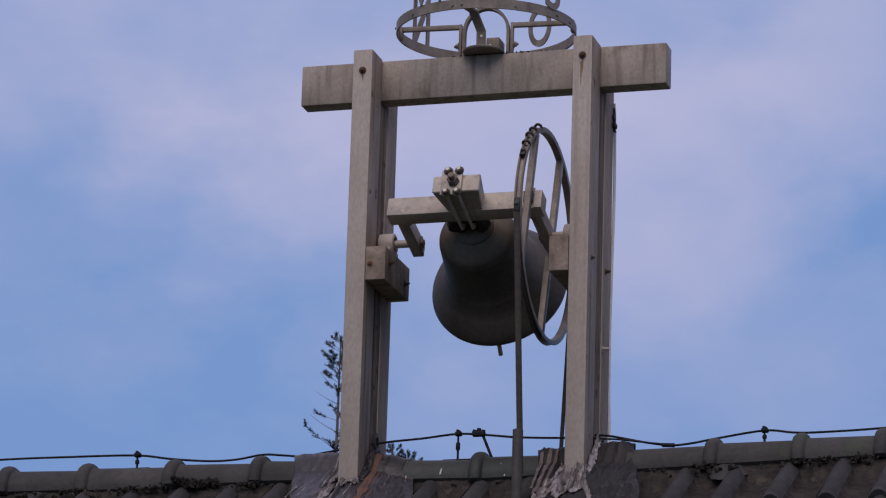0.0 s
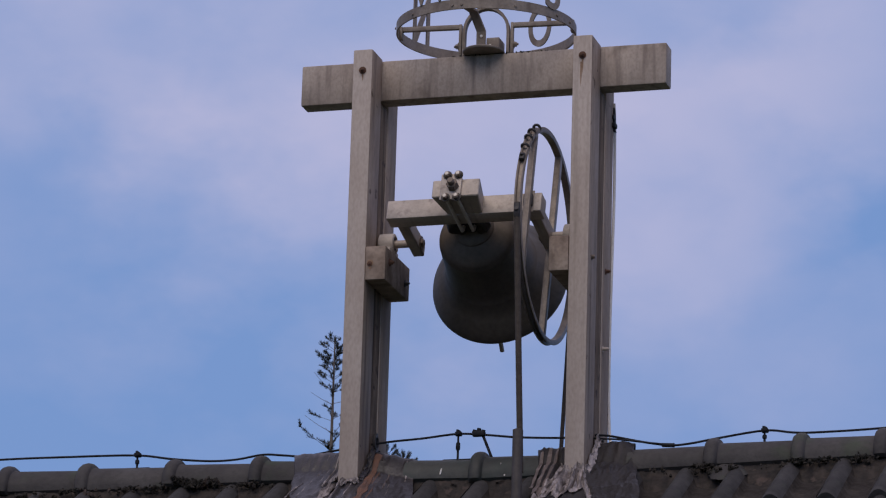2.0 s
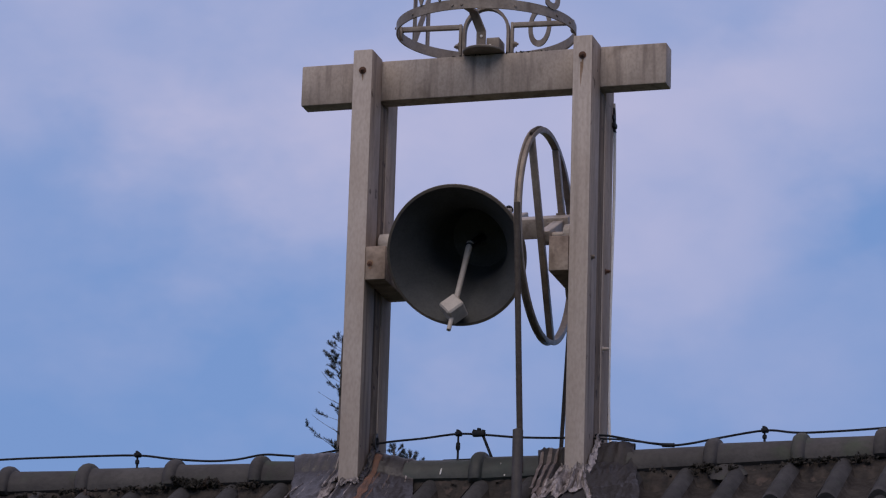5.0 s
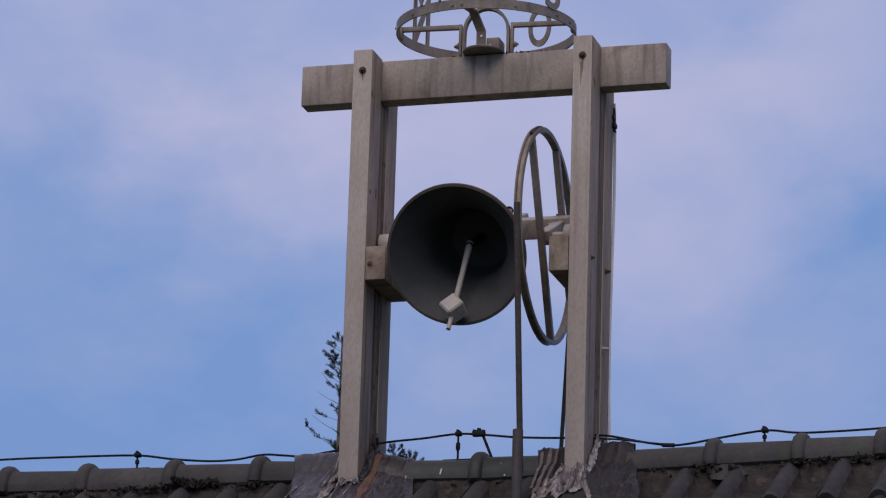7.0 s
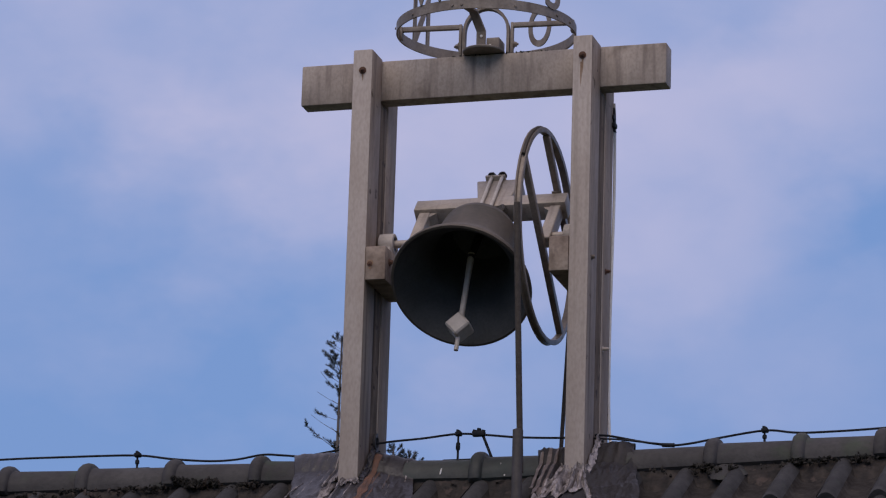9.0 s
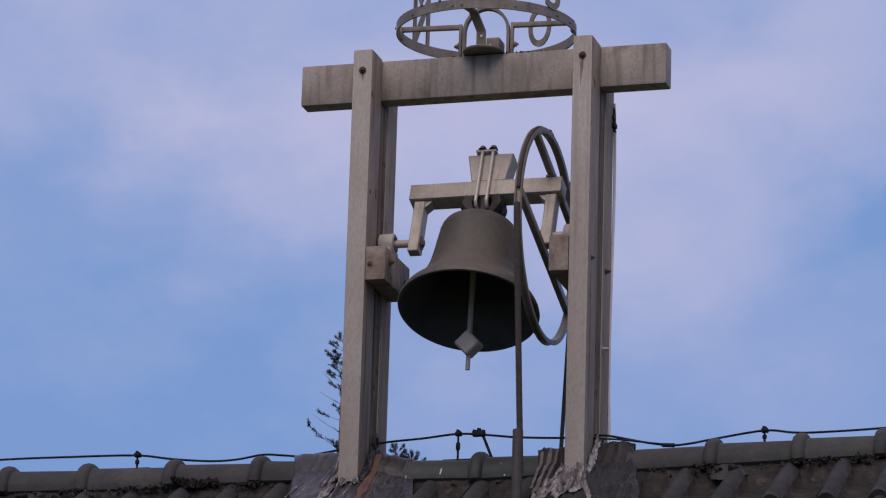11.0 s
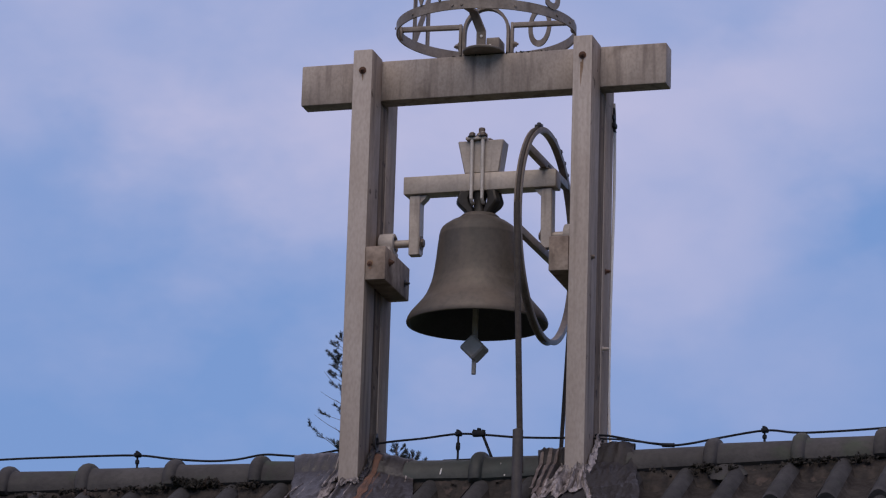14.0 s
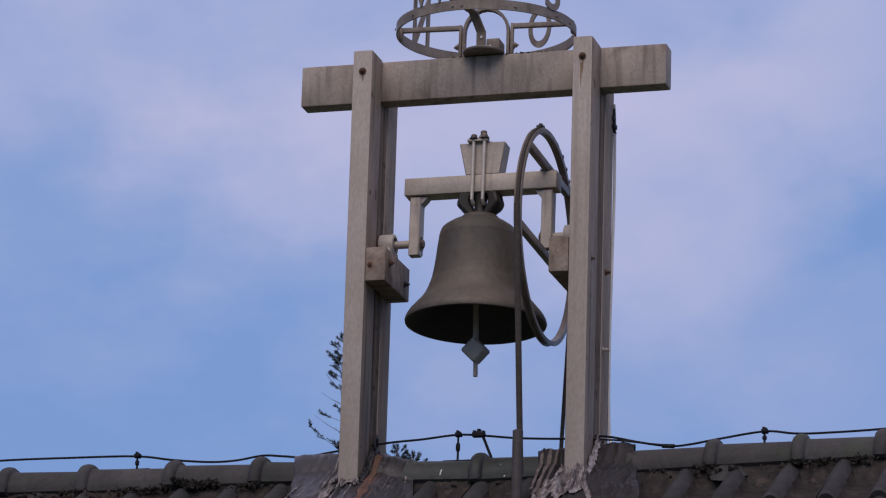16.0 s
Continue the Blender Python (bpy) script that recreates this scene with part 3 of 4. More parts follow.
    # clapper hung inside the crown
    part("clapper_hanger", tubed([(CLAP_X, 0, 0.075), (CLAP_X, 0, CLAP_Z - 0.012)], [0.02, 0.016], 10), M_DARK, t)
    n = CLAP_LONG
    clap = part("clapper", tubed([(0, 0, 0.014), (0, 0, -0.12), (0, 0, 0.04 - n)], [0.015, 0.012, 0.012], 12), M_CLAP, t, "pale grey iron clapper")
    w = 0.055
    bm = prism(bmesh.new(), [(-w, -n), (0, w - n), (w, -n), (0, -w - n)], "y", -0.042, 0.042, 0)
    bmesh.ops.recalc_face_normals(bm, faces=bm.faces)
    bmesh.ops.bevel(bm, geom=list(bm.edges), offset=0.007, segments=1, affect="EDGES", clamp_overlap=True)
    part("clapper_ball", bm, M_CLAP, clap, "square iron clapper weight set on edge")
    part("clapper_tail", tubed([(0, 0, -0.04 - n), (0, 0, -0.108 - n)], 0.0095, 10), M_CLAP, clap)
    clap.location = (CLAP_X, 0, CLAP_Z)
    return t, clap


bell, clapper = swinging_bell()


def bell_rope():
    t = thing("bell_rope", (0.381, AX_Y - 0.449, 5.62), "brown bell rope running down into a steel guide pipe", "rope")
    part("rope", tubed(smooth_path([(0, 0.002, 6.80 - 5.62), (0.003, 0.008, 6.6 - 5.62), (0.012, 0.03, 6.2 - 5.62), (0.024, 0.06, 5.7 - 5.62)]), 0.0125, 10), M_ROPE, t)
    bm = lathe(bmesh.new(), [(0.021, -0.12), (0.021, 0.250), (0.014, 0.254), (0.014, 0.24)], "z", 20)
    move(bm, Matrix.Translation((0.014, 0.045, 0)))
    part("guide_pipe", bm, M_PIPE, t, "grey steel guide pipe")
    return t


bell_rope()


def back_rope():
    t = thing("back_rope", (0.49, 0.55, 5.7), "dark thin line hanging behind the bell wheel", "rope")
    part("line", tubed([(-0.148, 0.05, -0.1), (-0.138, 0.06, 0.23), (-0.109, 0.09, 1.09)], 0.009, 8), M_ROPE, t)
    return t


back_rope()

# ---- roof ----
PITCH = radians(34)


def ridge_z(x):
    """Top of the ridge: it sags a little under the frame."""
    return float(np.interp(x, [-8, -1.91, -0.76, 0.12, 1.13, 1.77, 8], [5.90, 5.879, 5.877, 5.859, 5.878, 5.893, 5.95]))


def sag(bm):
    for v in bm.verts:
        v.co.z += ridge_z(v.co.x) - 5.87
    return bm


def roof():
    t = thing("roof", (0, AX_Y, 5.78), "dark weathered pantile roof with ridge tiles and mossy mortar", "roof", kind="structure")
    c, s = math.cos(PITCH), math.sin(PITCH)
    # boarding under the tiles on both slopes
    for d in (-1, 1):
        bm = bmesh.new()
        prism(bm, [(0.0, -0.06), (d * 5.0 * c, -0.06 - 5.0 * s), (d * 5.0 * c, -0.14 - 5.0 * s), (0.0, -0.14)], "x", -7.5, 7.5, 0)
        part("boarding", bm, M_MORTAR, t)
    # mortar bed under the ridge tiles
    bm = bmesh.new()
    n = 900
    rows = []
    for i in range(n):
        x = -2.6 + 5.2 * i / (n - 1)
        row = []
        for k, (y, z) in enumerate(((-0.19, -0.19), (-0.108, -0.055), (-0.088, -0.022), (-0.05, 0.03), (0.05, 0.03), (0.12, -0.07))):
            q = noise.noise(Vector((x * 9, k * 3.1, 0.3))) * 0.024 + noise.noise(Vector((x * 34, k * 5.1, 1.3))) * 0.018 + noise.noise(Vector((x * 90, k * 7.7, 2.1))) * 0.008
            row.append(bm.verts.new((x, y + q, z + q * (0.9 if k < 3 else 0.1) + ridge_z(x) - 5.87)))
        rows.append(row)
    for a, b in zip(rows, rows[1:]):
        for k in range(5):
            bm.faces.new((a[k], b[k], b[k + 1], a[k + 1]))
    part("mortar", bm, M_MORTAR, t, "crumbling mossy mortar bed")
    # ridge tiles, each with a raised collar at one end
    spans = [(-2.98, -2.63, 1), (-2.63, -2.27, 1), (-2.27, -1.913, 1), (-1.913, -1.559, 1), (-1.559, -1.176, 1), (-1.176, -0.801, 1), (-0.801, -0.46, 1), (-0.46, -0.17, 0),
             (-0.17, 0.136, 0), (0.136, 0.44, 1), (0.44, 0.759, 0), (0.759, 1.104, 0), (1.104, 1.458, 1), (1.458, 1.788, 1), (1.788, 2.14, 1), (2.14, 2.5, 1), (2.5, 2.85, 1)]
    half = 18
    for i, (x0, x1, collar) in enumerate(spans):
        x1 = x1 + 0.03
        prof = [(x0 - 0.028, 0.104), (x0 - 0.025, 0.112), (x0 - 0.016, 0.119), (x0, 0.122), (x0 + 0.016, 0.119), (x0 + 0.025, 0.112), (x0 + 0.029, 0.102), (x0 + 0.036, 0.098), (x1 - 0.042, 0.091), (x1, 0.089)]
        if not collar:
            prof = [(x0, 0.093), (x1 - 0.042, 0.091), (x1, 0.089)]
        bm = bmesh.new()
        rings = []
        rr = random.Random(i)
        lift, turn = rr.uniform(-0.003, 0.004), rr.uniform(-0.06, 0.06)
        if x0 in (-0.46, 0.44):
            lift = -0.03  # pressed down under the flashing
        for x, r in prof:
            ring = []
            for k in range(half + 1):
                a = math.pi * (k / half) * 1.06 - 0.03 * math.pi + turn
                ring.append((x, -r * math.cos(a) * 1.05, r * math.sin(a) - 0.004 + lift + ridge_z(x) - 5.87))
            rings.append(ring)
        vo = [[bm.verts.new(p) for p in ring] for ring in rings]
        vi = [[bm.verts.new((p[0], p[1] * 0.86, (p[2] - 0.012))) for p in ring] for ring in rings]
        for a, b in zip(vo, vo[1:]):
            for k in range(half):
                bm.faces.new((a[k], a[k + 1], b[k + 1], b[k]))
        for a, b in zip(vi, vi[1:]):
            for k in range(half):
                bm.faces.new((a[k], b[k], b[k + 1], a[k + 1]))
        for e in (0, -1):
            for k in range(half):
                bm.faces.new((vo[e][k], vi[e][k], vi[e][k + 1], vo[e][k + 1]))
        for k in (0, half):
            for j in range(len(prof) - 1):
                bm.faces.new((vo[j][k], vo[j + 1][k], vi[j + 1][k], vi[j][k]))
        part("ridge_tile", bm, M_RIDGE_GREEN if -0.2 < x0 < 0.2 else M_RIDGE, t)
    # pantiles: one mesh shared by all; u across, v down the slope
    bm = bmesh.new()
    W, L, th = 0.212, 0.47, 0.012
    prof = []
    for k in range(19):
        u = -0.02 + (W + 0.035) * k / 18
        ph = (u % W) / W
        h = 0.056 * max(0.0, math.sin(math.pi * ph / 0.46)) ** 0.6 if ph < 0.46 else -0.008 * math.sin(math.pi * (ph - 0.46) / 0.54)
        prof.append((u, h))
    grid = []
    for v, up in ((0.0, -0.004), (L * 0.5, 0.011), (L - 0.012, 0.026), (L, 0.022)):
        grid.append([bm.verts.new((u, -v, h * (0.94 + 0.06 * v / L) + up)) for u, h in prof])
    low = [bm.verts.new((u, -L, h - th)) for u, h in prof]
    grid.append(low)
    for a, b in zip(grid, grid[1:]):
        for k in range(18):
            bm.faces.new((a[k], b[k], b[k + 1], a[k + 1]))
    side = [bm.verts.new((prof[-1][0], -v, prof[-1][1] + up - th)) for v, up in ((0.0, -0.004), (L, 0.022))]
    bm.faces.new((grid[0][-1], side[0], side[1], grid[3][-1]))
    tile_me = finish(bm, "pantile", M_TILE, 50)
    tile_me.materials.append(M_PAN)  # shade of the hollows painted into the pan faces
    for p in tile_me.polygons:
        if (p.center.x % W) / W > 0.45:
            p.material_index = 1
    rnd = random.Random(11)
    far = []
    for d in (1, -1):
        for row in range(12):
            v0 = 0.062 + row * 0.41
            for col in range(-34, 34):
                x = col * W + 0.107
                m = Matrix.Rotation(PITCH, 4, "X") @ Matrix.Translation((x, -v0, -0.012)) @ Euler((rnd.uniform(-0.012, 0.012), rnd.uniform(-0.02, 0.02), rnd.uniform(-0.012, 0.012))).to_matrix().to_4x4()
                if d < 0:
                    m = Matrix.Rotation(math.pi, 4, "Z") @ m
                m = Matrix.Translation((0, 0, ridge_z(x) - 5.87)) @ m
                if d > 0 and row < 8 and -2.4 < x < 2.4:
                    ob = new("pantile", tile_me)
                    ob.parent = t
                    ob.matrix_basis = m
                else:
                    far.append(m)
    n_v = len(tile_me.vertices)
    co = np.empty(n_v * 3)
    tile_me.vertices.foreach_get("co", co)
    co = np.c_[co.reshape(-1, 3), np.ones(n_v)]
    polys = [tuple(p.vertices) for p in tile_me.polygons]
    vs, fs = [], []
    for i, m in enumerate(far):
        vs += [tuple(p) for p in (co @ np.array(m).T)[:, :3]]
        fs += [tuple(q + i * n_v for q in p) for p in polys]
    me = bpy.data.meshes.new("far_pantiles")
    me.from_pydata(vs, [], fs)
    me.materials.append(M_TILE)
    ob = new("far_pantiles", me)
    ob.parent = t
    tagged(ob, kind="stuff")
    return t


def drape_height(x, q, seed, post, lift):
    """Height of the creased sheet over the ridge line, q metres down the near side."""
    crown = 0.157 - 0.099 * (q / 0.10) ** 2 if abs(q) < 0.10 else 0.058 - (abs(q) - 0.10) * 0.68
    w = noise.fractal(Vector((x * 5 + seed, q * 4, seed * 1.7)), 0.9, 2.1, 4)
    crease = abs(noise.noise(Vector((x * 13 + seed * 3 + q * 4, q * 6, 4.0)))) + 0.5 * abs(noise.noise(Vector((x * 31 + seed, q * 15 - x * 8, 2.0))))
    fold = abs(noise.noise(Vector((x * 40 - q * 14 + seed, q * 9 + x * 6, 6.0))))
    near = math.exp(-((x - post) / 0.08) ** 2) * math.exp(-((q - 0.19) / 0.11) ** 2)
    side = math.exp(-((x - post + 0.07) / 0.09) ** 2) * min(1.0, max(0.0, (q + 0.02) / 0.12))
    pleat = abs(noise.noise(Vector((x * 24 + seed * 2 + (x - post) * q * 16, q * 1.6, 7.0))))
    slack = 0.4 if post < 0 else 1.0  # one sheet is pulled tighter than the other
    return -0.038 + (1 - slack) * 0.010 + crown + slack * (w * 0.020 + (0.22 - crease) * 0.028 + (0.12 - fold) * 0.005) + (0.2 - pleat) * 0.05 * side + lift * near


def sheet_height(x, q, seed, post, lift):
    """The sheet's height over the roof's origin, with the sag of the ridge."""
    z = drape_height(x, q, seed, post, lift) + ridge_z(x) - 5.87
    if post < 0:  # this sheet lies flatter away from its post
        z -= float(np.interp(x, [-0.30, -0.18], [0.0, 0.034]))
    return z


def strips(rows):
    bm = bmesh.new()
    made = [[bm.verts.new(p) for p in row] for row in rows]
    for a, b in zip(made, made[1:]):
        for k in range(len(a) - 1):
            bm.faces.new((a[k], a[k + 1], b[k + 1], b[k]))
    return bm


def drape(x0, x1, q0, q1, seed, post, lift, nx, nv, over=0.0, slant=0.0, ragged=0.012):
    rows = []
    for i in range(nx):
        row = []
        for k in range(nv):
            q = q0 + (q1 - q0) * k / (nv - 1)
            x = x0 + (x1 - x0) * i / (nx - 1) + slant * (q - q0) + ragged * noise.noise(Vector((q * 14, seed, float(i > nx / 2))))
            z = sheet_height(x, q, seed, post, lift) + over
            z -= 0.010 * max(0.0, 1 - min(i, nx - 1 - i) / max(2.0, nx * 0.06)) if not over else 0.0
            row.append((x, -q, z))
        rows.append(row)
    return strips(rows)


def foil_fan(seed, post, lift, reach, rim_up):
    """Pale foil pressed up against the foot of a post and fanned out down the slope in pleats."""
    rows = []
    for i in range(61):
        s = i / 60
        row = []
        wob = noise.noise(Vector((s * 7, seed, 0.0)))
        rim = rim_up * (1 + 0.9 * noise.noise(Vector((s * 16, seed, 3.0))))
        end = reach * (0.75 + 0.7 * noise.noise(Vector((s * 11, seed, 5.0))))
        pleat = abs(((s * 8.5 + 0.7 * wob) % 1.0) * 2 - 1)
        for k in range(26):
            r = -rim + (end + rim) * k / 25
            crush = 0.004 * noise.noise(Vector((s * 40, k * 0.5, seed)))
            if r < 0:
                x, q = post + (s - 0.5) * 0.088, 0.1965 + 0.003 * pleat
                z = sheet_height(x, 0.1965, seed, post, lift) + 0.006 - r
            else:
                x = post + (s - 0.5) * (0.088 + r * 0.8) + 0.02 * wob * r / reach
                q = 0.1965 + 0.003 * pleat + r
                z = sheet_height(x, q, seed, post, lift) + 0.007 + 0.028 * (pleat - 0.35) * min(1.0, r / 0.04) * (1 - 0.6 * r / end)
            row.append((x + crush, -q, z + crush))
        rows.append(row)
    return strips(rows)


def foil_upstand(seed, post, lift, face, q0, q1, tall, out):
    """A crumpled strip turned up along one side face of a post."""
    rows = []
    for i in range(50):
        q = q0 + (q1 - q0) * i / 49
        row = []
        t = tall * (0.75 + 0.6 * noise.noise(Vector((q * 30, seed, 1.0))))
        for k in range(8):
            f = k / 7
            crush = noise.noise(Vector((q * 60, f * 4, seed))) * 0.014
            x = face + out * (0.004 + abs(crush) + 0.018 * f ** 2)
            row.append((x, -q + crush * 0.5, sheet_height(x, q, seed, post, lift) + 0.004 + t * (1 - f) ** 1.3 + crush * f))
        rows.append(row)
    return strips(rows)


def thicken(ob, by=0.0025):
    ob.modifiers.new("thickness", "SOLIDIFY").thickness = by


def flashing(x0, x1, slant, mat, fan_mat, seed, label, lift, post, folds, upstands, reach):
    """A creased foil apron dressed over the ridge and up a post's foot, with loose folds and painted glints."""
    t = thing("flashing", (0, AX_Y, 5.78), label, "flashing")
    thicken(part("sheet", drape(x0, x1, -0.25, 0.80, seed, post, lift, 170, 220, slant=slant), mat, t, smooth=60))
    for fx, width, q0, q1, lean, fm in folds:
        bm = drape(fx - width * 0.5, fx + width * 0.5, q0, q1, seed, post, lift, 9, 50, 0.0025, lean, width * 0.45)
        for v in bm.verts:
            v.co.z += 0.0012 * math.cos((v.co.x - fx) / width * 6.0)
        thicken(part("fold", bm, fm, t, smooth=60))
    thicken(part("foil_fan", foil_fan(seed, post, lift, reach, 0.016 if post > 0 else 0.007), fan_mat, t, "pale crumpled foil fanned out below the post", smooth=50))
    for face, q0, q1, tall, out, fm in upstands:
        thicken(part("upstand", foil_upstand(seed + face, post, lift, face, q0, q1, tall, out), fm, t, smooth=50))
    return t


def crumbs(spots, seed, name, label, category, mat):
    """Clumps of small angular lumps: place, spread along x, y and z, how many, size."""
    rnd = random.Random(seed)
    verts, faces = [], []
    base = bmesh.new()
    bmesh.ops.create_icosphere(base, subdivisions=2, radius=1.0)
    base.verts.index_update()
    ball = [v.co.copy() for v in base.verts]
    tris = [tuple(v.index for v in f.verts) for f in base.faces]
    base.free()
    for at, spread, n, size in spots:
        for _ in range(n):
            c = Vector(at) + Vector([rnd.gauss(0, a) for a in spread])
            r = size * rnd.uniform(0.5, 1.3)
            turn = Euler((rnd.uniform(0, 6), rnd.uniform(0, 6), rnd.uniform(0, 6))).to_matrix()
            b = len(verts)
            for p in ball:
                q = turn @ Vector((p.x * 1.5, p.y, p.z * 0.8))
                verts.append(tuple(c + q * r * (1 + 0.75 * noise.noise(p * 1.7 + c * 97))))
            faces += [tuple(i + b for i in f) for f in tris]
    me = bpy.data.meshes.new(name)
    me.from_pydata(verts, [], faces)
    me.materials.append(mat)
    return tagged(new(name, me), label, category, kind="stuff")


def moss():
    """Moss and crumbled mortar lodged under the ridge tiles, and dirt on the crossbeam."""
    rnd = random.Random(21)
    yb = AX_Y - 0.112
    spots = []
    for _ in range(150):
        x = rnd.uniform(-2.4, 2.4)
        if -0.64 < x < 0.87:
            continue
        spots.append(((x, yb - rnd.uniform(0, 0.035), 5.748 + rnd.uniform(-0.018, 0.006) + ridge_z(x) - 5.87), (0.012, 0.008, 0.004), rnd.randint(1, 4), rnd.uniform(0.004, 0.009)))
    crumbs(spots, 5, "mortar_crumbs", "crumbled brown mortar lodged under the ridge tiles", "mortar", M_CRUMB)
    tufts = [((x, yb + 0.002, h + ridge_z(x) - 5.87), (0.014, 0.006, 0.007), 60, 0.0055) for x, h in ((-1.135, 5.782), (-1.10, 5.775), (-1.06, 5.77), (-1.01, 5.77), (-0.97, 5.768))]
    tufts += [((x, yb - 0.004, 5.755 + ridge_z(x) - 5.87), (0.03, 0.008, 0.006), 40, 0.005) for x in (-1.33, -1.23, -1.57, -0.83, 1.09, 1.47, 1.56, 1.70)]
    crumbs(tufts, 6, "moss_clumps", "dark moss tufts growing along the ridge tiles", "moss", M_MOSS)
    dirt = [((x, 0.156, 7.583), (0.02, 0.005, 0.001), 12, 0.003) for x in (0.0, 0.03, 0.07, 0.20, 0.25, 0.29, 0.33, 0.37)]
    crumbs(dirt, 7, "beam_lichen", "dark lichen crumbs on top of the crossbeam", "lichen", M_CRUMB)


def droppings():
    """Small dried streaks on the ridge tiles between the posts."""
    for x, y, z, tall, wide in ((-0.010, 0.098, 5.791, 0.015, 0.0035), (0.238, 0.107, 5.811, 0.010, 0.003), (0.259, 0.095, 5.768, 0.008, 0.0035)):
        bm = bmesh.new()
        bmesh.ops.create_icosphere(bm, subdivisions=2, radius=1.0)
        for v in bm.verts:
            v.co = Vector((v.co.x * wide, v.co.y * 0.003, v.co.z * tall)) * (1 + 0.35 * noise.noise(v.co * 1.9 + Vector((x * 50, 0, 0))))
        ob = tagged(part("bird_dropping", bm, M_CABLE), "dried white bird dropping on a ridge tile", "bird dropping", "droppings on the ridge")
        ob.location = (x, y, z)
        ob.rotation_euler = (radians(-16), radians(8), 0)


def mortar_patch():
    """Mortar that ran from a ridge collar over the tile below and set."""
    rows = []
    for i in range(34):
        a = 2 * math.pi * i / 33
        row = []
        for k in range(10):
            f = k / 9
            w = 1 + 0.28 * noise.noise(Vector((math.cos(a) * 1.7, math.sin(a) * 1.7, 2.2)))
            x = 1.165 + 0.062 * f * w * math.cos(a) + 0.03 * f * max(0.0, math.cos(a))
            q = 0.112 + 0.062 * f * w * math.sin(a)
            z = 5.812 - q * math.tan(PITCH) + 0.030 * (1 - f ** 3) + 0.006 * noise.noise(Vector((x * 40, q * 40, 0.0)))
            row.append((x, AX_Y - q, z))
        rows.append(row)
    bm = strips(rows)
    bmesh.ops.remove_doubles(bm, verts=bm.verts, dist=1e-5)
    return tagged(part("mortar_patch", bm, M_RIDGE), "grey-brown mortar run down from a ridge collar", "mortar")


def conductor():
    t = thing("lightning_conductor", (0, AX_Y, 5.87), "dark lightning conductor wire on holders along the ridge", "wire")
    z = -5.87
    pts = [(-2.9, 5.93), (-2.4, 5.925), (-1.969, 5.939), (-1.664, 5.939), (-1.363, 5.934), (-1.2, 5.912), (-1.038, 5.897), (-0.92, 5.899), (-0.804, 5.915), (-0.71, 5.908), (-0.62, 5.902),
           (-0.482, 5.921), (-0.275, 5.946), (-0.12, 5.956), (0.03, 5.969), (0.149, 5.96), (0.281, 5.945), (0.458, 5.935), (0.58, 5.934)]
    part("wire", tubed(smooth_path([(x, 0, h + z) for x, h in pts], 5), 0.0048, 8), M_WIRE, t)
    pts = [(0.57, 5.94), (0.658, 5.936), (0.80, 5.905), (0.916, 5.886), (1.0, 5.890), (1.112, 5.907), (1.303, 5.931), (1.42, 5.918), (1.525, 5.915), (1.792, 5.922), (2.3, 5.95), (2.9, 5.96)]
    part("wire", tubed(smooth_path([(x, 0, h + z) for x, h in pts], 5), 0.0048, 8), M_WIRE, t)
    part("wire", tubed(smooth_path([(0.57, -0.02, 5.925 + z), (0.70, -0.012, 5.916 + z), (0.83, -0.008, 5.898 + z), (0.93, -0.003, 5.886 + z)], 5), 0.004, 8), M_WIRE, t)
    part("sleeve", tubed([(0.885, 0, 5.888 + z), (0.935, 0, 5.885 + z)], 0.009, 10), M_WIRE, t)
    for x, top in ((-1.355, 5.935), (0.032, 5.969), (1.303, 5.931)):
        foot = ridge_z(x) - 0.01
        bm = tubed([(x, 0, foot + z), (x, 0, (foot + top) / 2 + z)], 0.005, 8)
        tube(bm, [(x, 0, foot + (top - foot) * f + z) for f in (0.40, 0.46, 0.58, 0.66, 0.72, 1.0)], [0.005, 0.0095, 0.0095, 0.009, 0.0045, 0.0045], 8)
        box(bm, x - 0.013, x + 0.015, -0.012, 0.012, top - 0.009 + z, top + 0.009 + z, 0.004)
        box(bm, x - 0.06, x + 0.06, -0.012, 0.012, foot + 0.003 + z, foot + 0.011 + z, 0.002)
        tube(bm, [(x + 0.006, -0.016, top + 0.004 + z), (x + 0.006, -0.008, top + 0.004 + z)], 0.009, 8)
        tube(bm, [(x - 0.004, 0, top + 0.008 + z), (x - 0.004, 0, top + 0.018 + z)], 0.006, 8)
        part("holder", bm, M_WIRE, t)
    bm = tubed([(0.135, 0, 5.962 + z), (0.175, 0, 5.865 + z)], 0.006, 8)
    box(bm, 0.092, 0.145, -0.014, 0.014, 5.955 + z, 5.978 + z, 0.005)
    for dx, dz in ((0.100, 0.974), (0.118, 0.980), (0.136, 0.972)):
        tube(bm, [(dx, -0.004, 4.995 + dz - 0.006 + z), (dx + 0.003, -0.004, 5.0 + dz + 0.008 + z)], 0.009, 8)
    part("clamp", bm, M_WIRE, t)
    return t


def house():
    t = thing("house", (0, AX_Y, 0), "pale plastered house wall under the tiled roof", "house")
    for y0, y1 in ((-3.95, -3.65), (3.65, 3.95)):
        part("wall", boxed(-7.2, 7.2, y0, y1, -0.1, 3.07, bevel=0.0), M_WALL, t)
    for x0, x1 in ((-7.2, -6.9), (6.9, 7.2)):
        bm = prism(bmesh.new(), [(-3.648, -0.1), (3.648, -0.1), (3.648, 3.07), (0, 5.53), (-3.648, 3.07)], "x", x0 + 0.002, x1 - 0.002, 0)
        part("gable", bm, M_WALL, t)
    return t


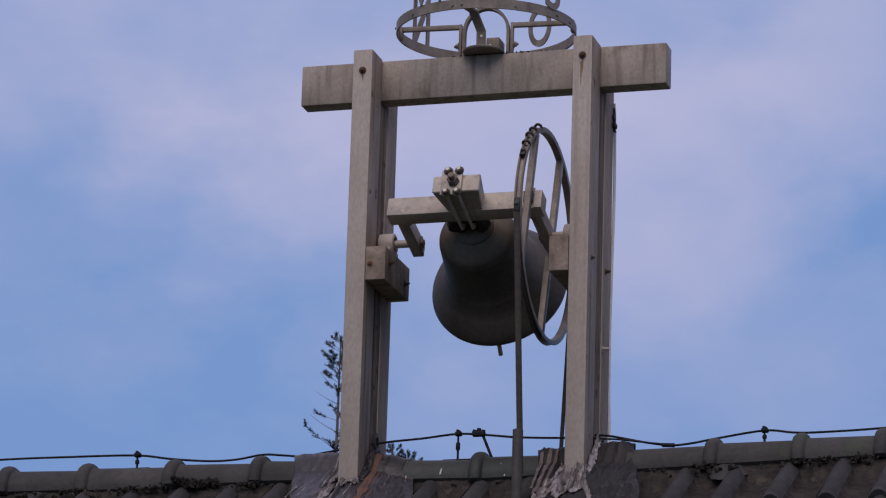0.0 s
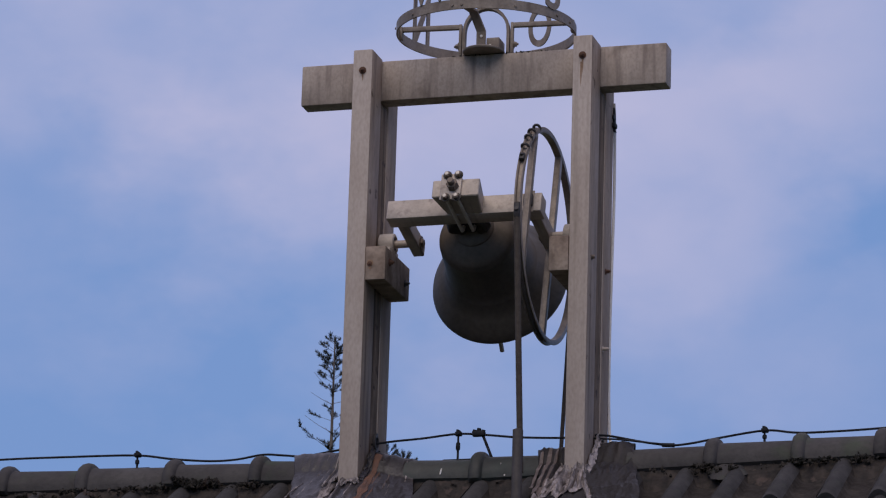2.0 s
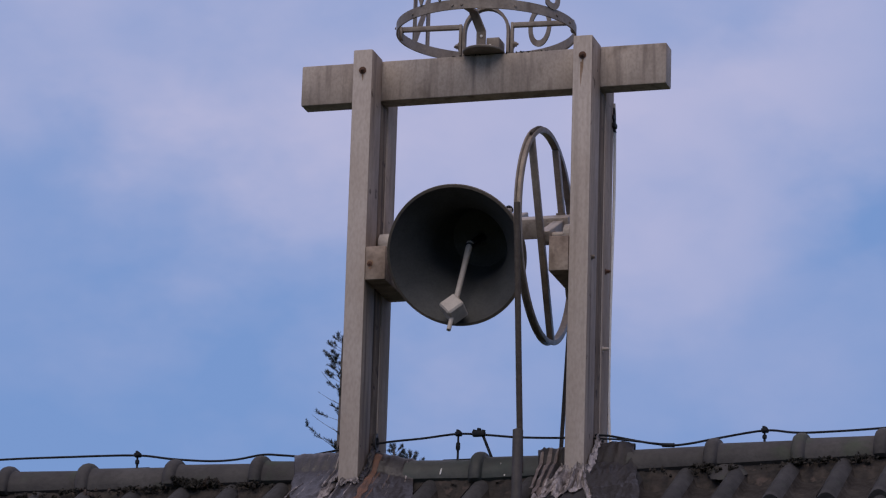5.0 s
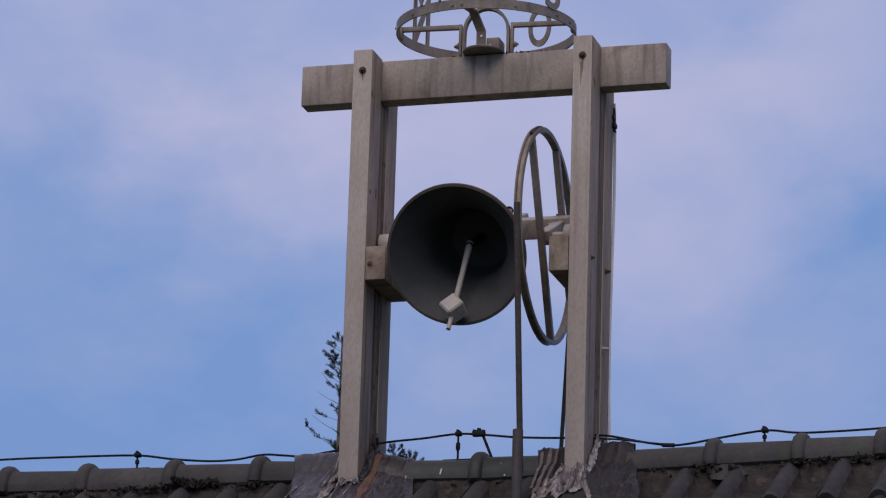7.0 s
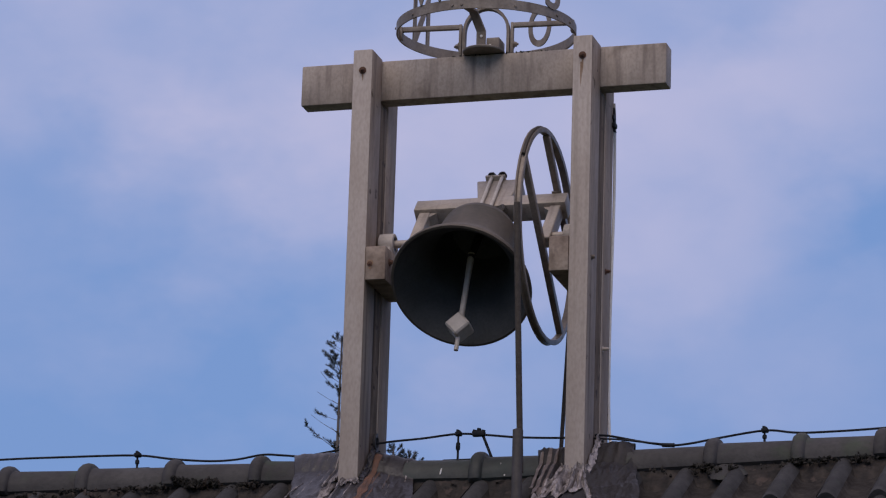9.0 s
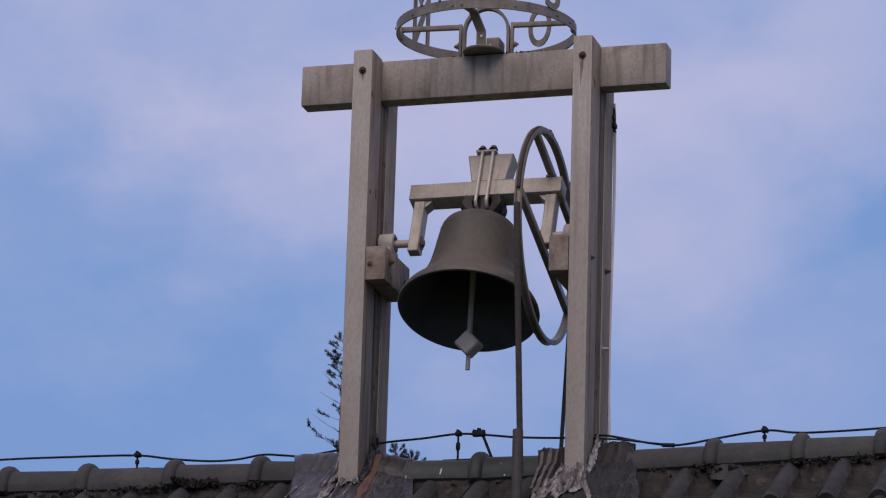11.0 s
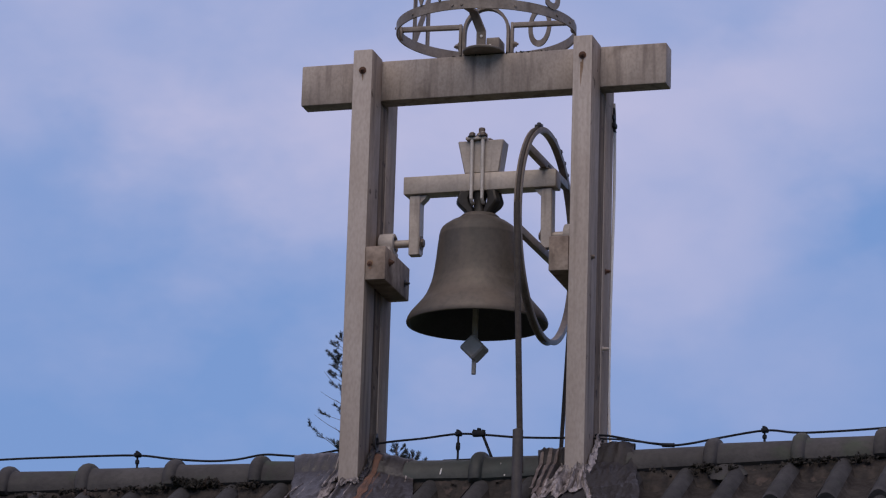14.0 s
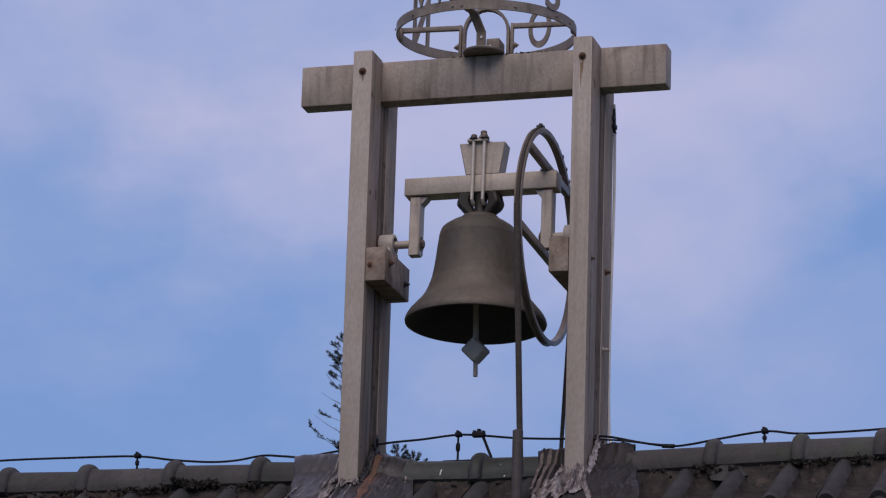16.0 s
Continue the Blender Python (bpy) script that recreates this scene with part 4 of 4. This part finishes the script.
def ground():
    bm = bmesh.new()
    n = 60
    vs = [[None] * (n + 1) for _ in range(n + 1)]
    for i in range(n + 1):
        for j in range(n + 1):
            u, v = (i / n - 0.5) * 2, (j / n - 0.5) * 2
            x, y = 1800 * u * abs(u), 1800 * v * abs(v)
            d = math.hypot(x, y)
            z = 0.0 if d < 25 else noise.noise(Vector((x * 0.02, y * 0.02, 0))) * 0.6
            vs[i][j] = bm.verts.new((x, y, z))
    for i in range(n):
        for j in range(n):
            bm.faces.new((vs[i][j], vs[i + 1][j], vs[i + 1][j + 1], vs[i][j + 1]))
    g = part("ground", bm, M_GRASS)
    return tagged(g, "mown green lawn round the house", "ground", kind="structure")


# ---- trees behind the roof ----


def spruce(at, height, seed, label="tall sparse dark conifer top behind the roof ridge"):
    rnd = random.Random(seed)
    t = thing("conifer_tree", at, label, "tree", group="conifers behind the roof")
    pts = [(0, 0, -0.3)] + [(rnd.uniform(-0.05, 0.05) * (1 - k / 12) * 2, rnd.uniform(-0.05, 0.05), height * k / 12) for k in range(1, 12)] + [(0, 0, height)]
    rad = [0.22 * (1 - k / 12.0) + 0.012 for k in range(13)]
    part("trunk", tubed(pts, rad, 8), M_BARK, t)
    verts, faces = [], []
    limbs = bmesh.new()

    def needle_tuft(p, d, size, count):
        side = d.orthogonal().normalized()
        for _ in range(count):
            w = (d * rnd.uniform(0.5, 1) + side * rnd.uniform(-0.7, 0.7) + d.cross(side) * rnd.uniform(-0.7, 0.7)).normalized()
            w.z += 0.12
            q = w.orthogonal().normalized() * size * 0.05
            q2 = w.cross(q).normalized() * size * 0.05
            b = len(verts)
            e = p + w * size
            m = p + w * size * 0.5
            verts.extend([tuple(p), tuple(m + q), tuple(e), tuple(m - q), tuple(m + q2), tuple(m - q2)])
            faces.extend([(b, b + 1, b + 2), (b, b + 2, b + 3), (b, b + 4, b + 2), (b, b + 2, b + 5)])

    def sprig(p0, d, length, start, fine):
        """A twig with needles from a share of its length on."""
        bend = Vector((rnd.uniform(-0.15, 0.15), rnd.uniform(-0.15, 0.15), rnd.uniform(0.0, 0.25)))
        path = [p0 + d * length * k / 4 + bend * length * (k / 4) ** 2 for k in range(5)]
        tube(limbs, path, [0.008 * (1 - k / 5) * max(0.5, length) + 0.002 for k in range(5)], 4)
        step = 0.030 if fine else 0.14
        for i in range(int(length * (1 - start) / step) + 1):
            f = min(0.999, start + i * step / length)
            k = int(f * 4)
            if start < 0.9 and rnd.random() < 0.94:
                needle_tuft(path[k].lerp(path[k + 1], f * 4 - k), (d + bend).normalized(), rnd.uniform(0.045, 0.085) if fine else 0.13, 10)
        return path

    def limb(z, ang, length, rise, down):
        fine = down < 3.2
        d = Vector((math.cos(ang), math.sin(ang), rise)).normalized()
        bare = down > 1.0 and rnd.random() < 0.3
        path = sprig(Vector((0, 0, z)), d, length, 0.97 if bare else rnd.uniform(0.42, 0.6), fine)
        if bare:
            return
        for k in (2, 3, 3):
            turn = Matrix.Rotation(rnd.choice((-1, 1)) * rnd.uniform(0.4, 0.8), 3, "Z")
            sprig(path[k].lerp(path[k + 1], rnd.random()), (turn @ d).normalized(), length * rnd.uniform(0.2, 0.4), 0.25, fine)

    z = height - 0.12
    while z > 2.0:
        down = height - z
        count = 3 if down < 1.0 else 4
        a0 = rnd.uniform(0, 6.28)
        for j in range(count):
            length = min(2.6, (0.14 + 0.36 * min(down, 1.15) + 0.1 * max(0.0, down - 1.6)) * rnd.uniform(0.45, 1.1))
            limb(z + rnd.uniform(-0.05, 0.05), a0 + j * 6.283 / count + rnd.uniform(-0.3, 0.3), length, 0.6 if down < 1.0 else 0.36, down)
        z -= 0.10 if down < 1.0 else 0.24 + 0.03 * min(down, 6)
    tagged(part("branchwork", limbs, M_BARK, t, smooth=None), kind="stuff")
    for i in range(6):
        needle_tuft(Vector((0, 0, height - 0.1 + 0.02 * i)), Vector((0, 0, 1)), 0.08, 8)
    me = bpy.data.meshes.new("crown")
    me.from_pydata(verts, [], faces)
    me.materials.append(M_NEEDLE_HAZE)
    ob = new("crown", me)
    ob.parent = t
    tagged(ob, kind="stuff")
    return t


TREE_AT = (-19.29, 57.8, 0)
trees = [spruce(TREE_AT, 22.9, 4), spruce((-18.05, 58.4, 0), 20.76, 7), spruce((-18.43, 58.6, 0), 20.95, 9)]

house()
ground()
moss()
conductor()
mortar_patch()
droppings()
flashing(-0.735, -0.215, 0.28, M_FLASH, M_FOIL, 2.3, "creased grey foil flashing with a rust run round a post foot", -0.006, -0.372,
         [(-0.292, 0.036, 0.04, 0.6, 0.04, M_RUN), (-0.268, 0.016, 0.06, 0.4, 0.06, M_RUN), (-0.515, 0.009, 0.14, 0.42, -0.16, M_FOIL), (-0.432, 0.030, 0.10, 0.36, -0.06, M_FOIL), (-0.40, 0.012, 0.22, 0.4, -0.02, M_FOIL), (-0.345, 0.010, 0.22, 0.4, 0.03, M_FOIL),
          # thin pale strips: wrinkles, and glints of the foil painted as colour
          (-0.56, 0.006, 0.20, 0.34, -0.25, M_FOIL), (-0.50, 0.005, 0.05, 0.16, -0.10, M_FOIL), (-0.475, 0.006, 0.04, 0.20, -0.08, M_FOIL), (-0.452, 0.008, 0.02, 0.25, -0.04, M_FOIL),
          (-0.20, 0.006, 0.18, 0.26, 0.10, M_FOIL), (-0.165, 0.005, 0.05, 0.14, 0.20, M_FOIL), (-0.225, 0.007, 0.10, 0.22, 0.08, M_TAN)],
         [(-0.331, -0.02, 0.20, 0.03, 1, M_FLASH), (-0.415, 0.10, 0.20, 0.035, -1, M_FOIL)], 0.055)
flashing(0.30, 0.705, 0.28, M_FLASH_DARK, M_FOIL, 5.9, "creased dark foil flashing with pale creases round a post foot", 0.02, 0.571,
         [(0.437, 0.018, 0.03, 0.34, 0.04, M_TAN), (0.468, 0.014, 0.03, 0.34, 0.0, M_TAN), (0.405, 0.014, 0.06, 0.3, 0.08, M_TAN), (0.515, 0.02, 0.16, 0.42, -0.14, M_FOIL)],
         [(0.612, -0.02, 0.205, 0.03, 1, M_FOIL), (0.530, 0.12, 0.20, 0.03, -1, M_FOIL)], 0.24)
roof()


# ---- movement ----


def motions():
    # the bell: degrees about its axle, mouth towards the lawn negative
    walk(bell, [(t, pose(AX_X, AX_Y, AX_Z, a)) for t, a in (
        (0.0, 73), (0.1, 76), (0.2, 72), (0.3, 61), (0.4, 46), (0.5, 24.5), (0.6, 4), (0.7, -18), (0.8, -36), (0.9, -51), (1.0, -59.5),
        (1.1, -63), (1.2, -61), (1.3, -51), (1.4, -31), (1.5, -4), (1.6, 19), (1.7, 42), (1.8, 60), (1.9, 71), (2.0, 76), (2.1, 75),
        (2.2, 67), (2.3, 53), (2.4, 35), (2.5, 13), (2.6, -8), (2.7, -27), (2.8, -44), (2.9, -57), (3.0, -63), (3.1, -63), (3.2, -56),
        (3.3, -40), (3.4, -17), (3.5, 10.5), (3.6, 32), (3.7, 53), (3.8, 67), (3.9, 74), (4.0, 75.5), (4.1, 70), (4.2, 60), (4.3, 44),
        (4.4, 25), (4.5, 3), (4.6, -17), (4.7, -35), (4.8, -50), (4.9, -60), (5.0, -63.5), (5.1, -62), (5.2, -52), (5.3, -33),
        (5.4, -9), (5.5, 16), (5.6, 38), (5.7, 55), (5.8, 67), (5.9, 73.5), (6.0, 73), (6.1, 64), (6.2, 50), (6.3, 32), (6.4, 12),
        (6.5, -12), (6.6, -30), (6.7, -48), (6.8, -59), (6.9, -64), (7.0, -64), (7.1, -58), (7.2, -46), (7.3, -30), (7.4, -13),
        (7.5, 6), (7.6, 22), (7.7, 37), (7.8, 47), (7.9, 51), (8.0, 50), (8.1, 44), (8.2, 32), (8.3, 17), (8.4, 3), (8.5, -10.5),
        (8.6, -23), (8.7, -33), (8.8, -40), (8.9, -43), (9.0, -42), (9.1, -35.5), (9.2, -26), (9.3, -13), (9.4, 2), (9.5, 15),
        (9.6, 25), (9.7, 31), (9.8, 34), (9.9, 32), (10.0, 27), (10.1, 19), (10.2, 9), (10.3, -2), (10.4, -11), (10.5, -18),
        (10.6, -23.5), (10.7, -26), (10.8, -26.5), (10.9, -24), (11.0, -20), (11.1, -14), (11.2, -7.5), (11.3, -0.5), (11.4, 6.5),
        (11.5, 13), (11.6, 17.5), (11.7, 19), (11.8, 18.5), (11.9, 17), (12.0, 13.5), (12.2, 2), (12.4, -8.5), (12.5, -12.7),
        (12.6, -15), (12.7, -15.2), (12.8, -14), (13.0, -8.5), (13.2, -0.5), (13.4, 6.5), (13.5, 8.5), (13.6, 9), (13.8, 6.5),
        (14.0, 2), (14.2, -3), (14.5, -6.2), (14.8, -4.5), (15.0, -1), (15.3, 2.3), (15.5, 2.5), (15.8, 0), (16.0, -1.5))])
    # the clapper, in the bell's own space
    walk(clapper, [(t, pose(CLAP_X, 0, CLAP_Z, math.degrees(math.asin((0.54 * math.sin(radians(a)) + 0.03) / CLAP_LONG)), 0.22 * max(0, a))) for t, a in (
        (0.0, -24), (0.3, -25), (0.5, -27), (0.6, -21), (0.7, -14), (0.8, -5), (0.9, 12), (1.0, 20), (1.1, 21), (1.2, 18), (1.3, 12),
        (1.4, 9), (1.5, 2.5), (1.6, -3.5), (1.7, -12), (1.8, -20), (2.0, -24), (2.3, -24), (2.5, -22.5), (2.6, -18), (2.7, -8),
        (2.8, 3), (2.9, 15), (3.0, 19.5), (3.1, 20), (3.2, 16), (3.3, 11), (3.4, 6), (3.5, -0.5), (3.6, -4), (3.7, -14), (3.8, -21),
        (4.0, -24), (4.2, -25), (4.4, -26), (4.5, -20), (4.7, -6), (4.8, 8), (4.9, 18), (5.0, 20), (5.2, 16), (5.4, 5), (5.5, -2),
        (5.7, -15), (5.9, -24), (6.2, -25), (6.4, -22), (6.5, -16), (6.6, -8), (6.7, 4), (6.8, 15), (7.0, 20), (7.1, 18.5), (7.2, 17),
        (7.3, 16), (7.5, 12), (7.6, 8), (7.8, -10), (8.0, -18), (8.2, -20), (8.3, -19), (8.4, -14), (8.5, -13), (8.6, -6.5), (8.7, 7),
        (8.8, 14), (9.0, 13), (9.2, 10), (9.4, 2), (9.6, -10), (9.8, -15), (10.0, -15), (10.2, -12), (10.4, -3), (10.6, 8), (10.8, 11),
        (11.0, 9), (11.2, 2), (11.5, -12), (11.7, -17), (12.0, -16), (12.2, -6), (12.5, 7.5), (12.7, 10), (13.0, 4), (13.2, -2),
        (13.5, -8), (13.8, -8), (14.0, -5), (14.5, -0.5), (15.0, -0.5), (15.5, -5), (16.0, 0))])
    # the conifers lean in the wind
    for tree in trees:
        x, y, z = tree.location
        walk(tree, [(t, pose(x, y, z, 0, d * 0.024, 0)) for t, d in (
            (0.0, 9), (0.5, 6), (1.0, -3), (1.5, -1), (2.0, -3), (2.5, 0), (3.0, 7), (3.5, 7), (4.0, 9), (5.2, 13), (6.5, 11), (7.5, 13),
            (8.5, 12), (9.2, 11), (10.2, 14), (11.5, 17), (12.5, 16), (13.5, 19), (14.5, 18), (15.2, 20), (16.0, 20))])


motions()
